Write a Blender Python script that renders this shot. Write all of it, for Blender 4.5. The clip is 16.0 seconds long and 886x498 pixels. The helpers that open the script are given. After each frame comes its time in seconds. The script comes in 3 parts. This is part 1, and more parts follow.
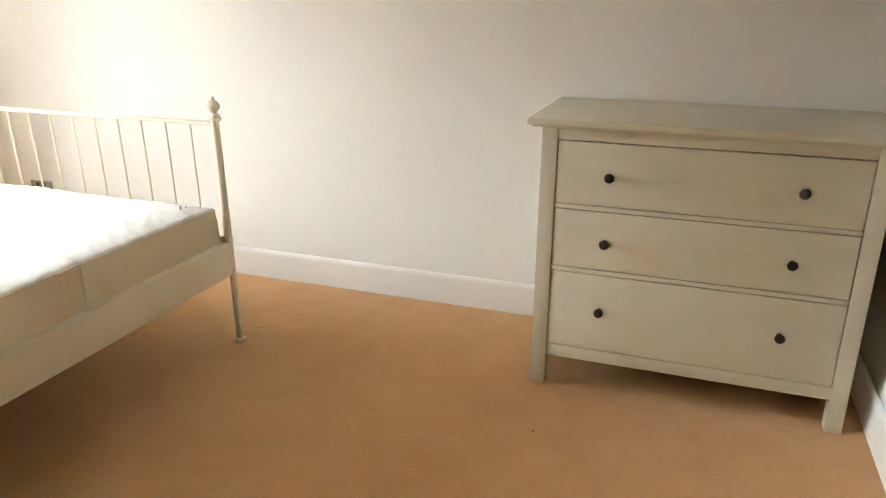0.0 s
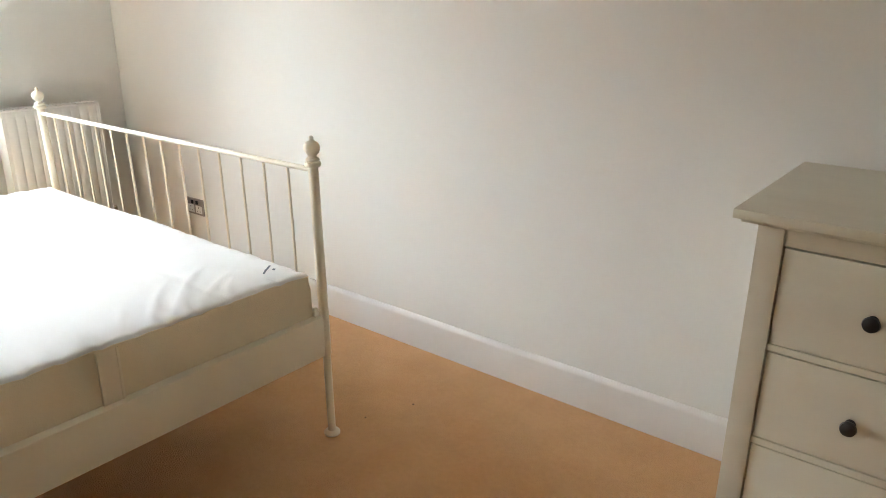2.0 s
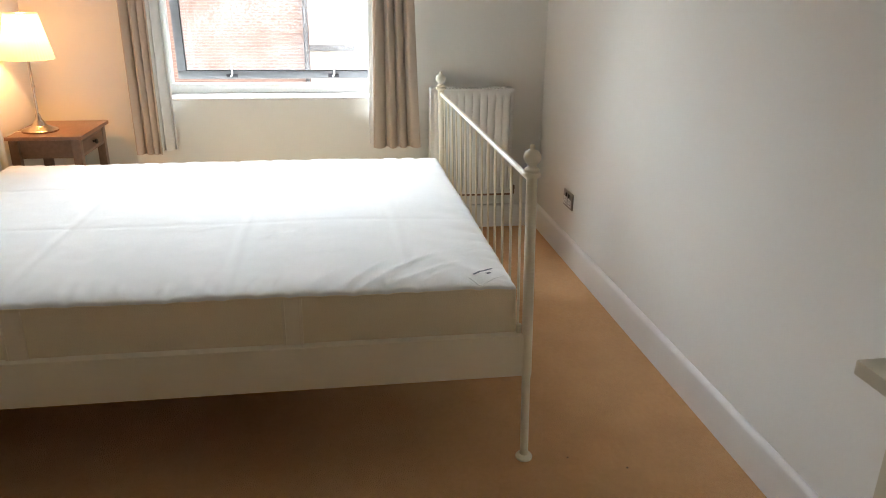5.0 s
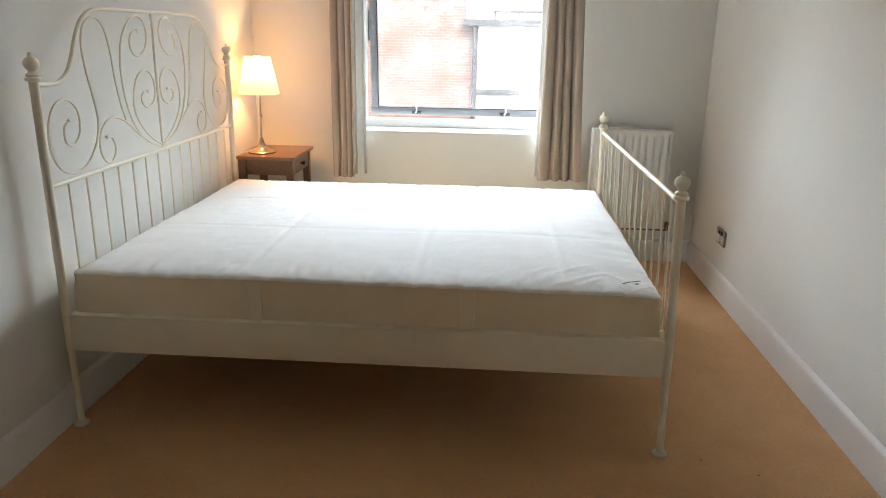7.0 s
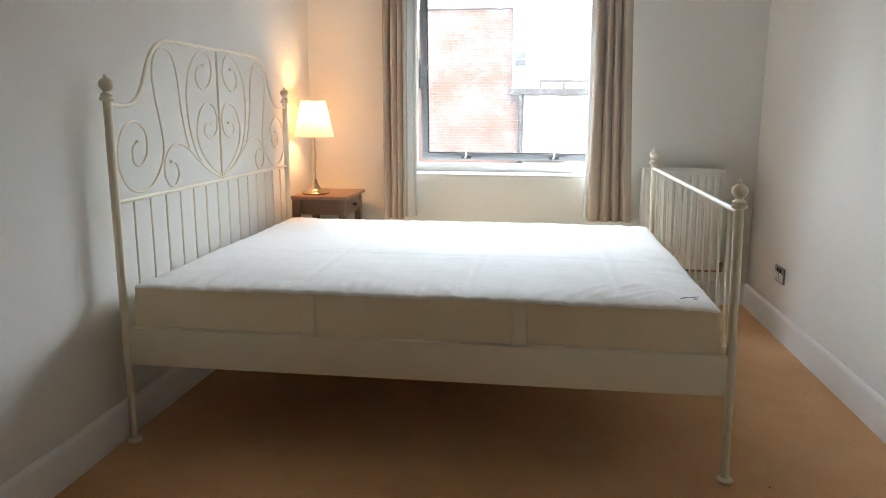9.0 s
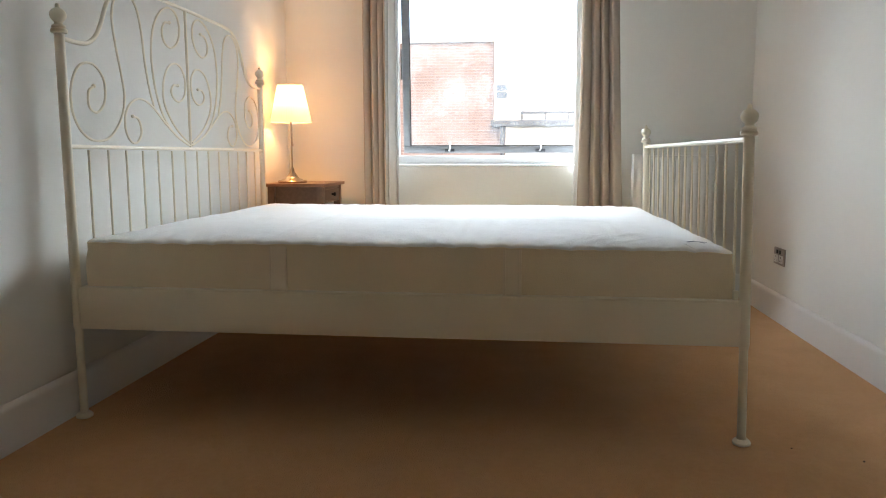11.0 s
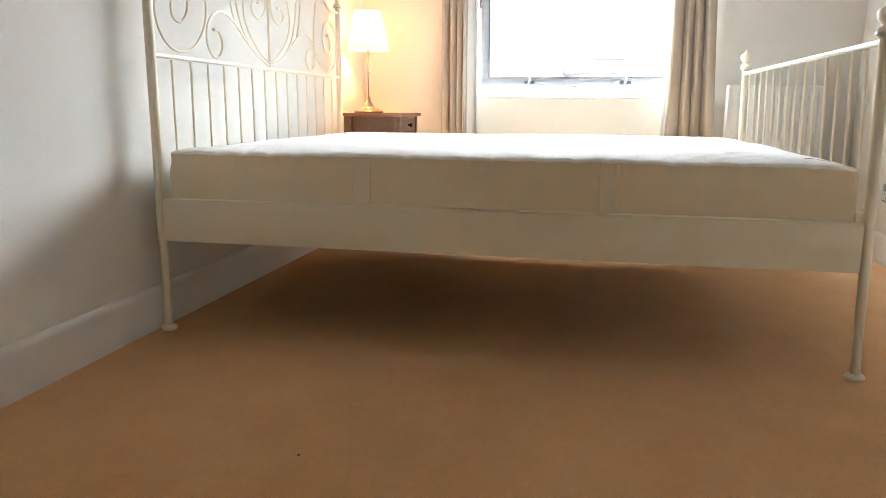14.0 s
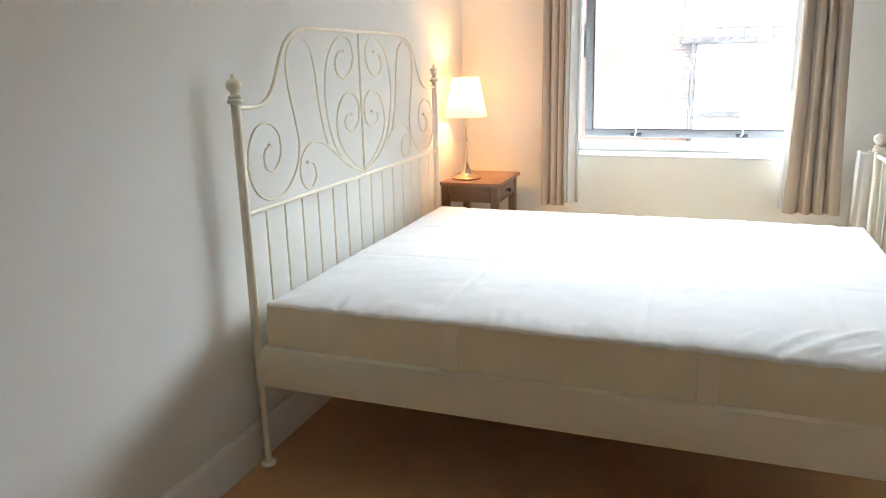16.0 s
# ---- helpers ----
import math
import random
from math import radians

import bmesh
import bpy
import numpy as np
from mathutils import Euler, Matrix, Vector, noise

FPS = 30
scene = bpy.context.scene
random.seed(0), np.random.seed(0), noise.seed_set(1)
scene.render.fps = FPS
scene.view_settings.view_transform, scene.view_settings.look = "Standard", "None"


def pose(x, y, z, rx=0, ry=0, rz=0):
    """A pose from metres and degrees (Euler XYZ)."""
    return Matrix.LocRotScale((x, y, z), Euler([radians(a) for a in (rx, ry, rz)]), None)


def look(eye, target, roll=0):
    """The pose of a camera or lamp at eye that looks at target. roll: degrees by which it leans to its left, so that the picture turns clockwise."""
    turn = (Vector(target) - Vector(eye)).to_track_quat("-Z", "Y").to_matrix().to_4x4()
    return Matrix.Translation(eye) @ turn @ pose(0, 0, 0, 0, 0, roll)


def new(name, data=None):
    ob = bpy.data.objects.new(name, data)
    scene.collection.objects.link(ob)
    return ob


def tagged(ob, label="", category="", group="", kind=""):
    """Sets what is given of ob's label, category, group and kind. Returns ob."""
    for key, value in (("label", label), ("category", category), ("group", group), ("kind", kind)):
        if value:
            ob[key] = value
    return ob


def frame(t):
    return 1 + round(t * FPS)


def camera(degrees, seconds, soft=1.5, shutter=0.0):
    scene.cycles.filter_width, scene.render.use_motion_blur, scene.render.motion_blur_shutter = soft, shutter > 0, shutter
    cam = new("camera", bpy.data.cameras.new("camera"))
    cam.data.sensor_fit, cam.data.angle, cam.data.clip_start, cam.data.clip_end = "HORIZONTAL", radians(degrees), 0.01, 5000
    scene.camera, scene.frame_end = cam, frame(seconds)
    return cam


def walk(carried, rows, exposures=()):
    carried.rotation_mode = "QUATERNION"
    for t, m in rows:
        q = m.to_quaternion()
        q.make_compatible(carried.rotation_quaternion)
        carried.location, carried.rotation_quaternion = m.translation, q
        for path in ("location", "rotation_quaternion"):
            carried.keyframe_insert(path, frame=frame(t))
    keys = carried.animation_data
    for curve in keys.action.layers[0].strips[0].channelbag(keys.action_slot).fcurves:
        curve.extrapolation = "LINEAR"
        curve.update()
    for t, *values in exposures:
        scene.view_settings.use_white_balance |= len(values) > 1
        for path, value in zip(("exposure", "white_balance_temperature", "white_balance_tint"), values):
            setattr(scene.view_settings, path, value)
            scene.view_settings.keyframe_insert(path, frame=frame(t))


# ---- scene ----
cam = camera(63.4, 16.0, soft=0.95)
PATH = [
    (0, (1.66, -0.162, 1.316), (1.03, 1.62, 0.662), 0.3),
    (0.5, (1.603, 0.033, 1.298), (0.865, 1.779, 0.66), 0.1),
    (1, (1.515, 0.239, 1.327), (0.684, 1.939, 0.681), -0.8),
    (1.5, (1.531, 0.473, 1.343), (0.501, 2.057, 0.689), -0.8),
    (2, (1.534, 0.672, 1.342), (0.37, 2.164, 0.694), 0.5),
    (2.5, (1.481, 0.905, 1.355), (0.196, 2.284, 0.686), 0.1),
    (3, (1.508, 1.103, 1.357), (0.055, 2.289, 0.662), 0.3),
    (3.5, (1.581, 1.286, 1.361), (-0.024, 2.237, 0.641), 1.6),
    (4, (1.585, 1.434, 1.342), (-0.139, 2.177, 0.652), 1.6),
    (4.5, (1.68, 1.506, 1.359), (-0.132, 1.984, 0.66), -0.0),
    (5, (1.818, 1.514, 1.368), (-0.041, 1.799, 0.687), 0.8),
    (7.5, (2.267, 1.438, 1.374), (0.349, 1.259, 0.837), 0.8),
    (8, (2.297, 1.446, 1.358), (0.372, 1.227, 0.861), 0.9),
    (10.5, (2.137, 1.396, 0.884), (0.167, 1.151, 0.647), -0.6),
    (11, (2.104, 1.403, 0.845), (0.133, 1.187, 0.586), 0.0),
    (11.5, (2.078, 1.416, 0.78), (0.109, 1.202, 0.498), -0.1),
    (12, (2.057, 1.409, 0.733), (0.1, 1.179, 0.389), -0.1),
    (12.5, (2.036, 1.395, 0.71), (0.09, 1.136, 0.325), -0.0),
    (13, (2.015, 1.373, 0.688), (0.089, 1.03, 0.271), -0.0),
    (13.5, (2.015, 1.346, 0.693), (0.102, 0.946, 0.266), -0.2),
    (14, (2.033, 1.323, 0.718), (0.109, 0.934, 0.332), 0.4),
    (14.5, (2.054, 1.337, 0.829), (0.182, 0.844, 0.328), 0.1),
    (15, (2.04, 1.299, 1.057), (0.202, 0.748, 0.492), 0.4),
    (15.5, (1.988, 1.28, 1.235), (0.166, 0.721, 0.628), 0.5),
    (16, (1.845, 1.338, 1.32), (0.031, 0.665, 0.816), -1.3),
]
EXPOSURE = [(0.0, 4.71, 6930, 9.7), (1.0, 4.56, 6730, 10.1), (2.0, 4.29, 6580, 10.7), (3.5, 3.88, 6630, 11.4), (5.0, 3.54, 6590, 11.4), (8.0, 3.53, 6320, 10.1),
            (10.5, 3.43, 6270, 10.1), (11.5, 3.43, 6270, 10.1), (12.0, 3.73, 6370, 11.1), (12.5, 3.80, 6420, 11.1), (13.5, 4.17, 6470, 12.1), (14.5, 4.37, 6420, 11.1), (15.5, 4.08, 6270, 10.1), (16.0, 3.93, 6220, 10.1)]
walk(cam, [(t, look(eye, target, roll)) for t, eye, target, roll in PATH], EXPOSURE)

# ---- world and lights ----
world = bpy.data.worlds.new("sky")
world.use_nodes = True
scene.world = world
sky = world.node_tree.nodes.new("ShaderNodeTexSky")
sky.sky_type, sky.sun_disc = "NISHITA", False
sky.sun_elevation, sky.sun_rotation = radians(29), radians(80)
sky.air_density, sky.dust_density, sky.ozone_density = 1.0, 5.0, 1.0
background = world.node_tree.nodes["Background"]
world.node_tree.links.new(sky.outputs[0], background.inputs[0])
background.inputs[1].default_value = 0.047

sun_data = bpy.data.lights.new("sun", "SUN")
sun_data.energy, sun_data.angle, sun_data.color = 4.6, radians(92), (0.81, 0.915, 1.0)
sun = new("sun", sun_data)
sun.matrix_world = look((-10, -0.5, 5.8), (0, 1.2, 0))

bulb_light = bpy.data.lights.new("bulb_light", "POINT")
bulb_light.energy, bulb_light.color, bulb_light.shadow_soft_size = 1.15, (1.0, 0.495, 0.175), 0.03
new("bulb_light", bulb_light).location = (-1.93, 0.088, 1.15)

# ---- materials ----
def material(name, color, rough=0.6, metal=0.0, color2=None, scale=8.0, bump=0.0, bump_scale=120.0,
             detail=4.0, stretch=(1, 1, 1), spec=0.5, sheen=0.0):
    """A painted, woven or metal surface: two tones mixed by a broad noise, fine relief on top."""
    m = bpy.data.materials.new(name)
    m.use_nodes = True
    nt = m.node_tree
    b = nt.nodes["Principled BSDF"]
    b.inputs["Roughness"].default_value = rough
    b.inputs["Metallic"].default_value = metal
    b.inputs["Specular IOR Level"].default_value = spec
    b.inputs["Sheen Weight"].default_value = sheen
    co = nt.nodes.new("ShaderNodeTexCoord")
    mp = nt.nodes.new("ShaderNodeMapping")
    mp.inputs["Scale"].default_value = stretch
    nt.links.new(co.outputs["Object"], mp.inputs[0])
    n1 = nt.nodes.new("ShaderNodeTexNoise")
    n1.inputs["Scale"].default_value, n1.inputs["Detail"].default_value = scale, detail
    nt.links.new(mp.outputs[0], n1.inputs["Vector"])
    ramp = nt.nodes.new("ShaderNodeValToRGB")
    ramp.color_ramp.elements[0].position, ramp.color_ramp.elements[1].position = 0.3, 0.7
    ramp.color_ramp.elements[0].color = (*color, 1)
    ramp.color_ramp.elements[1].color = (*(color2 or color), 1)
    nt.links.new(n1.outputs["Fac"], ramp.inputs[0])
    nt.links.new(ramp.outputs[0], b.inputs["Base Color"])
    if bump:
        n2 = nt.nodes.new("ShaderNodeTexNoise")
        n2.inputs["Scale"].default_value, n2.inputs["Detail"].default_value = bump_scale, 3.0
        nt.links.new(mp.outputs[0], n2.inputs["Vector"])
        bp = nt.nodes.new("ShaderNodeBump")
        bp.inputs["Strength"].default_value, bp.inputs["Distance"].default_value = bump, 0.004
        nt.links.new(n2.outputs["Fac"], bp.inputs["Height"])
        nt.links.new(bp.outputs[0], b.inputs["Normal"])
    return m


def carpet_material():
    """Tan cut-pile carpet: broad tread marks, mottling and fine tufts."""
    m = bpy.data.materials.new("tan_carpet")
    m.use_nodes = True
    nt = m.node_tree
    b = nt.nodes["Principled BSDF"]
    b.inputs["Roughness"].default_value = 0.95
    b.inputs["Specular IOR Level"].default_value = 0.1
    b.inputs["Sheen Weight"].default_value = 0.15
    co = nt.nodes.new("ShaderNodeTexCoord")
    layers = []
    for scale, detail in ((1.7, 3.0), (7.5, 5.0), (55.0, 4.0), (330.0, 2.0)):
        n = nt.nodes.new("ShaderNodeTexNoise")
        n.inputs["Scale"].default_value, n.inputs["Detail"].default_value = scale, detail
        nt.links.new(co.outputs["Object"], n.inputs["Vector"])
        layers.append(n)
    total = None
    for n, weight in zip(layers, (0.24, 0.18, 0.18, 0.40)):
        k = nt.nodes.new("ShaderNodeMath")
        k.operation = "MULTIPLY"
        k.inputs[1].default_value = weight
        nt.links.new(n.outputs["Fac"], k.inputs[0])
        if total is None:
            total = k
        else:
            s = nt.nodes.new("ShaderNodeMath")
            s.operation = "ADD"
            nt.links.new(total.outputs[0], s.inputs[0])
            nt.links.new(k.outputs[0], s.inputs[1])
            total = s
    ramp = nt.nodes.new("ShaderNodeValToRGB")
    ramp.color_ramp.elements[0].position, ramp.color_ramp.elements[1].position = 0.38, 0.62
    ramp.color_ramp.elements[0].color = (0.602, 0.319, 0.138, 1)
    ramp.color_ramp.elements[1].color = (0.756, 0.443, 0.210, 1)
    nt.links.new(total.outputs[0], ramp.inputs[0])
    nt.links.new(ramp.outputs[0], b.inputs["Base Color"])
    bp = nt.nodes.new("ShaderNodeBump")
    bp.inputs["Strength"].default_value, bp.inputs["Distance"].default_value = 0.6, 0.006
    nt.links.new(layers[3].outputs["Fac"], bp.inputs["Height"])
    nt.links.new(bp.outputs[0], b.inputs["Normal"])
    return m


def glass_material():
    """Thin window glass: clear, with a faint gloss, dried rain specks and an added veil for glare."""
    m = bpy.data.materials.new("window_glass")
    m.use_nodes = True
    nt = m.node_tree
    nt.nodes.remove(nt.nodes["Principled BSDF"])
    clear, gloss, specks_glare = (nt.nodes.new("ShaderNodeBsdf" + k) for k in ("Transparent", "Glossy", "Translucent"))
    gloss.inputs["Roughness"].default_value = 0.02
    specks_glare.inputs["Color"].default_value = (0.8, 0.8, 0.8, 1)
    fres = nt.nodes.new("ShaderNodeFresnel")
    fres.inputs[0].default_value = 1.45
    mix, mix2 = nt.nodes.new("ShaderNodeMixShader"), nt.nodes.new("ShaderNodeMixShader")
    nt.links.new(fres.outputs[0], mix.inputs[0])
    nt.links.new(clear.outputs[0], mix.inputs[1])
    nt.links.new(gloss.outputs[0], mix.inputs[2])
    co = nt.nodes.new("ShaderNodeTexCoord")
    masks = []
    # rain specks, plus a pale veil that stands in for outdoor glare
    for scale, detail, lo, hi, least, most in ((110.0, 2.0, 0.50, 0.58, 0.06, 1.0), (4.5, 3.0, 0.34, 0.62, 0.026, 0.095)):
        no = nt.nodes.new("ShaderNodeTexNoise")
        no.inputs["Scale"].default_value, no.inputs["Detail"].default_value = scale, detail
        nt.links.new(co.outputs["Object"], no.inputs["Vector"])
        rp = nt.nodes.new("ShaderNodeMapRange")
        rp.inputs[1].default_value, rp.inputs[2].default_value = lo, hi
        rp.inputs[3].default_value, rp.inputs[4].default_value = least, most
        nt.links.new(no.outputs["Fac"], rp.inputs[0])
        masks.append(rp)
    rp = nt.nodes.new("ShaderNodeMath")
    rp.operation = "MULTIPLY"
    nt.links.new(masks[0].outputs[0], rp.inputs[0])
    nt.links.new(masks[1].outputs[0], rp.inputs[1])
    nt.links.new(rp.outputs[0], mix2.inputs[0])
    nt.links.new(mix.outputs[0], mix2.inputs[1])
    nt.links.new(specks_glare.outputs[0], mix2.inputs[2])
    nt.links.new(mix2.outputs[0], nt.nodes["Material Output"].inputs[0])
    return m


def shade_material(name="shade_fabric", front=(0.85, 0.80, 0.70, 1), behind=(0.72, 0.66, 0.54, 1), share=0.55):
    """White fabric that lets light through."""
    m = bpy.data.materials.new(name)
    m.use_nodes = True
    nt = m.node_tree
    nt.nodes.remove(nt.nodes["Principled BSDF"])
    a, t = nt.nodes.new("ShaderNodeBsdfDiffuse"), nt.nodes.new("ShaderNodeBsdfTranslucent")
    a.inputs["Color"].default_value = front
    t.inputs["Color"].default_value = behind
    co = nt.nodes.new("ShaderNodeTexCoord")
    no = nt.nodes.new("ShaderNodeTexNoise")
    no.inputs["Scale"].default_value = 260.0
    nt.links.new(co.outputs["Object"], no.inputs["Vector"])
    bp = nt.nodes.new("ShaderNodeBump")
    bp.inputs["Strength"].default_value = 0.2
    bp.inputs["Distance"].default_value = 0.001
    nt.links.new(no.outputs["Fac"], bp.inputs["Height"])
    nt.links.new(bp.outputs[0], a.inputs["Normal"])
    mix = nt.nodes.new("ShaderNodeMixShader")
    mix.inputs[0].default_value = share
    nt.links.new(a.outputs[0], mix.inputs[1])
    nt.links.new(t.outputs[0], mix.inputs[2])
    nt.links.new(mix.outputs[0], nt.nodes["Material Output"].inputs[0])
    return m


def brick_material():
    m = bpy.data.materials.new("red_brick")
    m.use_nodes = True
    nt = m.node_tree
    b = nt.nodes["Principled BSDF"]
    b.inputs["Roughness"].default_value = 0.9
    co = nt.nodes.new("ShaderNodeTexCoord")
    sp, mp = nt.nodes.new("ShaderNodeSeparateXYZ"), nt.nodes.new("ShaderNodeCombineXYZ")
    nt.links.new(co.outputs["Object"], sp.inputs[0])
    nt.links.new(sp.outputs["Y"], mp.inputs["X"])
    nt.links.new(sp.outputs["Z"], mp.inputs["Y"])
    br = nt.nodes.new("ShaderNodeTexBrick")
    br.inputs["Scale"].default_value = 1.0
    br.inputs["Brick Width"].default_value, br.inputs["Row Height"].default_value = 0.225, 0.075
    br.inputs["Mortar Size"].default_value = 0.008
    br.inputs["Color1"].default_value = (0.180, 0.126, 0.117, 1)
    br.inputs["Color2"].default_value = (0.235, 0.170, 0.158, 1)
    br.inputs["Mortar"].default_value = (0.275, 0.235, 0.226, 1)
    nt.links.new(mp.outputs[0], br.inputs["Vector"])
    nt.links.new(br.outputs["Color"], b.inputs["Base Color"])
    return m


def emitter(name, color, strength):
    m = bpy.data.materials.new(name)
    m.use_nodes = True
    b = m.node_tree.nodes["Principled BSDF"]
    b.inputs["Emission Color"].default_value = (*color, 1)
    b.inputs["Emission Strength"].default_value = strength
    return m


WALL = material("wall_paint", (0.778, 0.762, 0.705), 0.9, color2=(0.808, 0.792, 0.735), scale=1.3, bump=0.12, bump_scale=70, spec=0.04)
# Unseen entrance walls; beige picked to bounce warm light into the room.
HALL_BOUNCE = material("hall_bounce_paint", (0.825, 0.655, 0.42), 0.8, color2=(0.85, 0.68, 0.445), scale=1.5, bump=0.1, bump_scale=70, spec=0.25)
CEILING = material("ceiling_paint", (0.84, 0.835, 0.82), 0.85, color2=(0.87, 0.865, 0.85), scale=1.5, bump=0.08, spec=0.2)
TRIM = material("trim_gloss", (0.79, 0.77, 0.73), 0.52, color2=(0.83, 0.81, 0.77), scale=3, bump=0.03, bump_scale=40)
CARPET = carpet_material()
BED_WHITE = material("bed_enamel", (0.845, 0.77, 0.61), 0.34, color2=(0.87, 0.795, 0.635), scale=6, bump=0.03, bump_scale=90)
DRESSER_WHITE = material("dresser_paint", (0.62, 0.565, 0.43), 0.45, color2=(0.66, 0.605, 0.47), scale=4, bump=0.04, bump_scale=60, stretch=(1, 3, 3))
DRESSER_INSIDE = material("dresser_inside", (0.20, 0.17, 0.13), 0.8, color2=(0.25, 0.21, 0.16), scale=8)
KNOB_BLACK = material("knob_bronze", (0.020, 0.016, 0.014), 0.35, 0.3, color2=(0.035, 0.028, 0.022), scale=30)
TICKING = material("mattress_top_cloth", (0.85, 0.84, 0.81), 0.9, color2=(0.88, 0.87, 0.84), scale=5, bump=0.35, bump_scale=420, spec=0.15, sheen=0.1)
# Same cloth as the top; the cream tint stands in for warm shade.
BORDER_WARM = material("mattress_border_warm_tint", (0.865, 0.745, 0.545), 0.9, color2=(0.89, 0.775, 0.58), scale=6, bump=0.35, bump_scale=380, spec=0.15, sheen=0.1)
STRAP = material("mattress_strap_webbing", (0.88, 0.78, 0.61), 0.85, color2=(0.90, 0.80, 0.64), scale=14, bump=0.3, bump_scale=500, spec=0.15)
# Unseen mattress bottom, coloured dark to deepen the shade under the bed.
UNDERSIDE_DARK = material("mattress_underside_dark", (0.10, 0.095, 0.09), 0.95, color2=(0.13, 0.125, 0.12), scale=12, bump=0.2, bump_scale=300, spec=0.1)
INK = material("label_print", (0.14, 0.15, 0.18), 0.8, color2=(0.18, 0.19, 0.22), scale=40)
# Slat colour lowered so that less light bounces beneath the bed.
BASE_WOOD = material("slat_wood_darkened", (0.26, 0.175, 0.10), 0.7, color2=(0.32, 0.22, 0.135), scale=9, stretch=(1, 8, 8))
DARK_WOOD = material("stained_wood", (0.135, 0.083, 0.056), 0.40, color2=(0.18, 0.112, 0.077), scale=7, bump=0.12, bump_scale=60, stretch=(1, 9, 9))
# Same wood as the table body, with the lamp's warm glow in its colour.
TABLE_TOP_LIT = material("stained_wood_lamplit", (0.225, 0.115, 0.066), 0.36, color2=(0.285, 0.15, 0.088), scale=7, bump=0.12, bump_scale=60, stretch=(1, 9, 9))
NICKEL = material("brushed_nickel", (0.42, 0.34, 0.26), 0.22, 1.0, color2=(0.50, 0.41, 0.32), scale=30)
STEEL = material("socket_steel", (0.34, 0.31, 0.28), 0.38, 1.0, color2=(0.42, 0.38, 0.34), scale=25, stretch=(1, 1, 6))
SOCKET_BLACK = material("socket_insert", (0.02, 0.02, 0.02), 0.45, color2=(0.03, 0.03, 0.03), scale=20)
ROCKER_WHITE = material("socket_rocker", (0.75, 0.74, 0.70), 0.4, color2=(0.78, 0.77, 0.73), scale=20)
CURTAIN = material("curtain_cloth", (0.515, 0.42, 0.328), 0.9, color2=(0.545, 0.445, 0.35), scale=3, bump=0.12, bump_scale=500, stretch=(1, 1, 1), spec=0.1, sheen=0.2)
LINING = shade_material("curtain_lining", (0.80, 0.785, 0.76, 1), (0.78, 0.77, 0.74, 1), 0.22)
POLE = material("curtain_pole_metal", (0.30, 0.28, 0.26), 0.35, 1.0, color2=(0.36, 0.34, 0.31), scale=20)
RADIATOR = material("radiator_enamel", (0.76, 0.745, 0.70), 0.38, color2=(0.80, 0.785, 0.74), scale=5, bump=0.03)
BRASS = material("valve_metal", (0.30, 0.24, 0.16), 0.4, 1.0, color2=(0.36, 0.30, 0.20), scale=30)
ALUMINIUM = material("sash_aluminium", (0.215, 0.222, 0.235), 0.45, 0.3, color2=(0.25, 0.257, 0.27), scale=12, stretch=(1, 1, 4))
LATCH = material("latch_metal", (0.07, 0.072, 0.08), 0.35, 0.6, color2=(0.10, 0.102, 0.11), scale=30)
HANDLE = material("handle_metal", (0.55, 0.555, 0.57), 0.3, 0.6, color2=(0.62, 0.625, 0.64), scale=30)
COPPER = material("copper_pipe", (0.34, 0.23, 0.17), 0.45, 0.6, color2=(0.36, 0.20, 0.13), scale=20)
GASKET = material("rubber_gasket", (0.03, 0.03, 0.03), 0.7, color2=(0.05, 0.05, 0.05), scale=20)
FRAME_WHITE = material("window_frame_paint", (0.80, 0.79, 0.77), 0.4, color2=(0.83, 0.82, 0.80), scale=6, bump=0.04)
GLASS = glass_material()
SHADE = shade_material("shade_fabric", (0.85, 0.80, 0.70, 1), (0.37, 0.35, 0.31, 1), 0.55)
BULB = emitter("bulb_glow", (1.0, 0.70, 0.38), 3.0)
CABLE = material("lamp_cable", (0.70, 0.67, 0.60), 0.5, color2=(0.74, 0.71, 0.64), scale=30)
BRICK = brick_material()
RENDER_WHITE = material("white_render", (0.72, 0.71, 0.69), 0.9, color2=(0.78, 0.77, 0.75), scale=2, bump=0.2, bump_scale=20)
LEDGE_GREY = material("lead_ledge", (0.055, 0.062, 0.075), 0.75, color2=(0.085, 0.095, 0.11), scale=3)
FAR_GLASS = material("far_window_glass", (0.075, 0.10, 0.14), 0.5, color2=(0.11, 0.14, 0.18), scale=2, spec=0.1)
ASPHALT = material("asphalt", (0.05, 0.05, 0.05), 0.9, color2=(0.07, 0.07, 0.068), scale=3, bump=0.3, bump_scale=60)
CRUMB = material("carpet_fluff", (0.06, 0.045, 0.03), 0.9, color2=(0.10, 0.07, 0.05), scale=60)

# ---- mesh helpers ----
def root_shift(parent):
    v = Vector((0, 0, 0))
    while parent is not None:
        v += parent.location
        parent = parent.parent
    return v


def part(name, bm, mat, parent=None, label="", smooth=40):
    """Links a bmesh, modelled in world metres, as one mesh object under a thing or a part."""
    me = bpy.data.meshes.new(name)
    bm.normal_update()
    bm.to_mesh(me)
    bm.free()
    if parent is not None:
        me.transform(Matrix.Translation(-root_shift(parent)))
    me.materials.append(mat)
    if smooth:
        me.polygons.foreach_set("use_smooth", [True] * len(me.polygons))
        me.set_sharp_from_angle(angle=radians(smooth))
    ob = new(name, me)
    ob.parent = parent
    if label:
        ob["label"] = label
    return ob


def thing(name, at, label, category, group=""):
    ob = new(name)
    ob.empty_display_size = 0.1
    ob.location = at
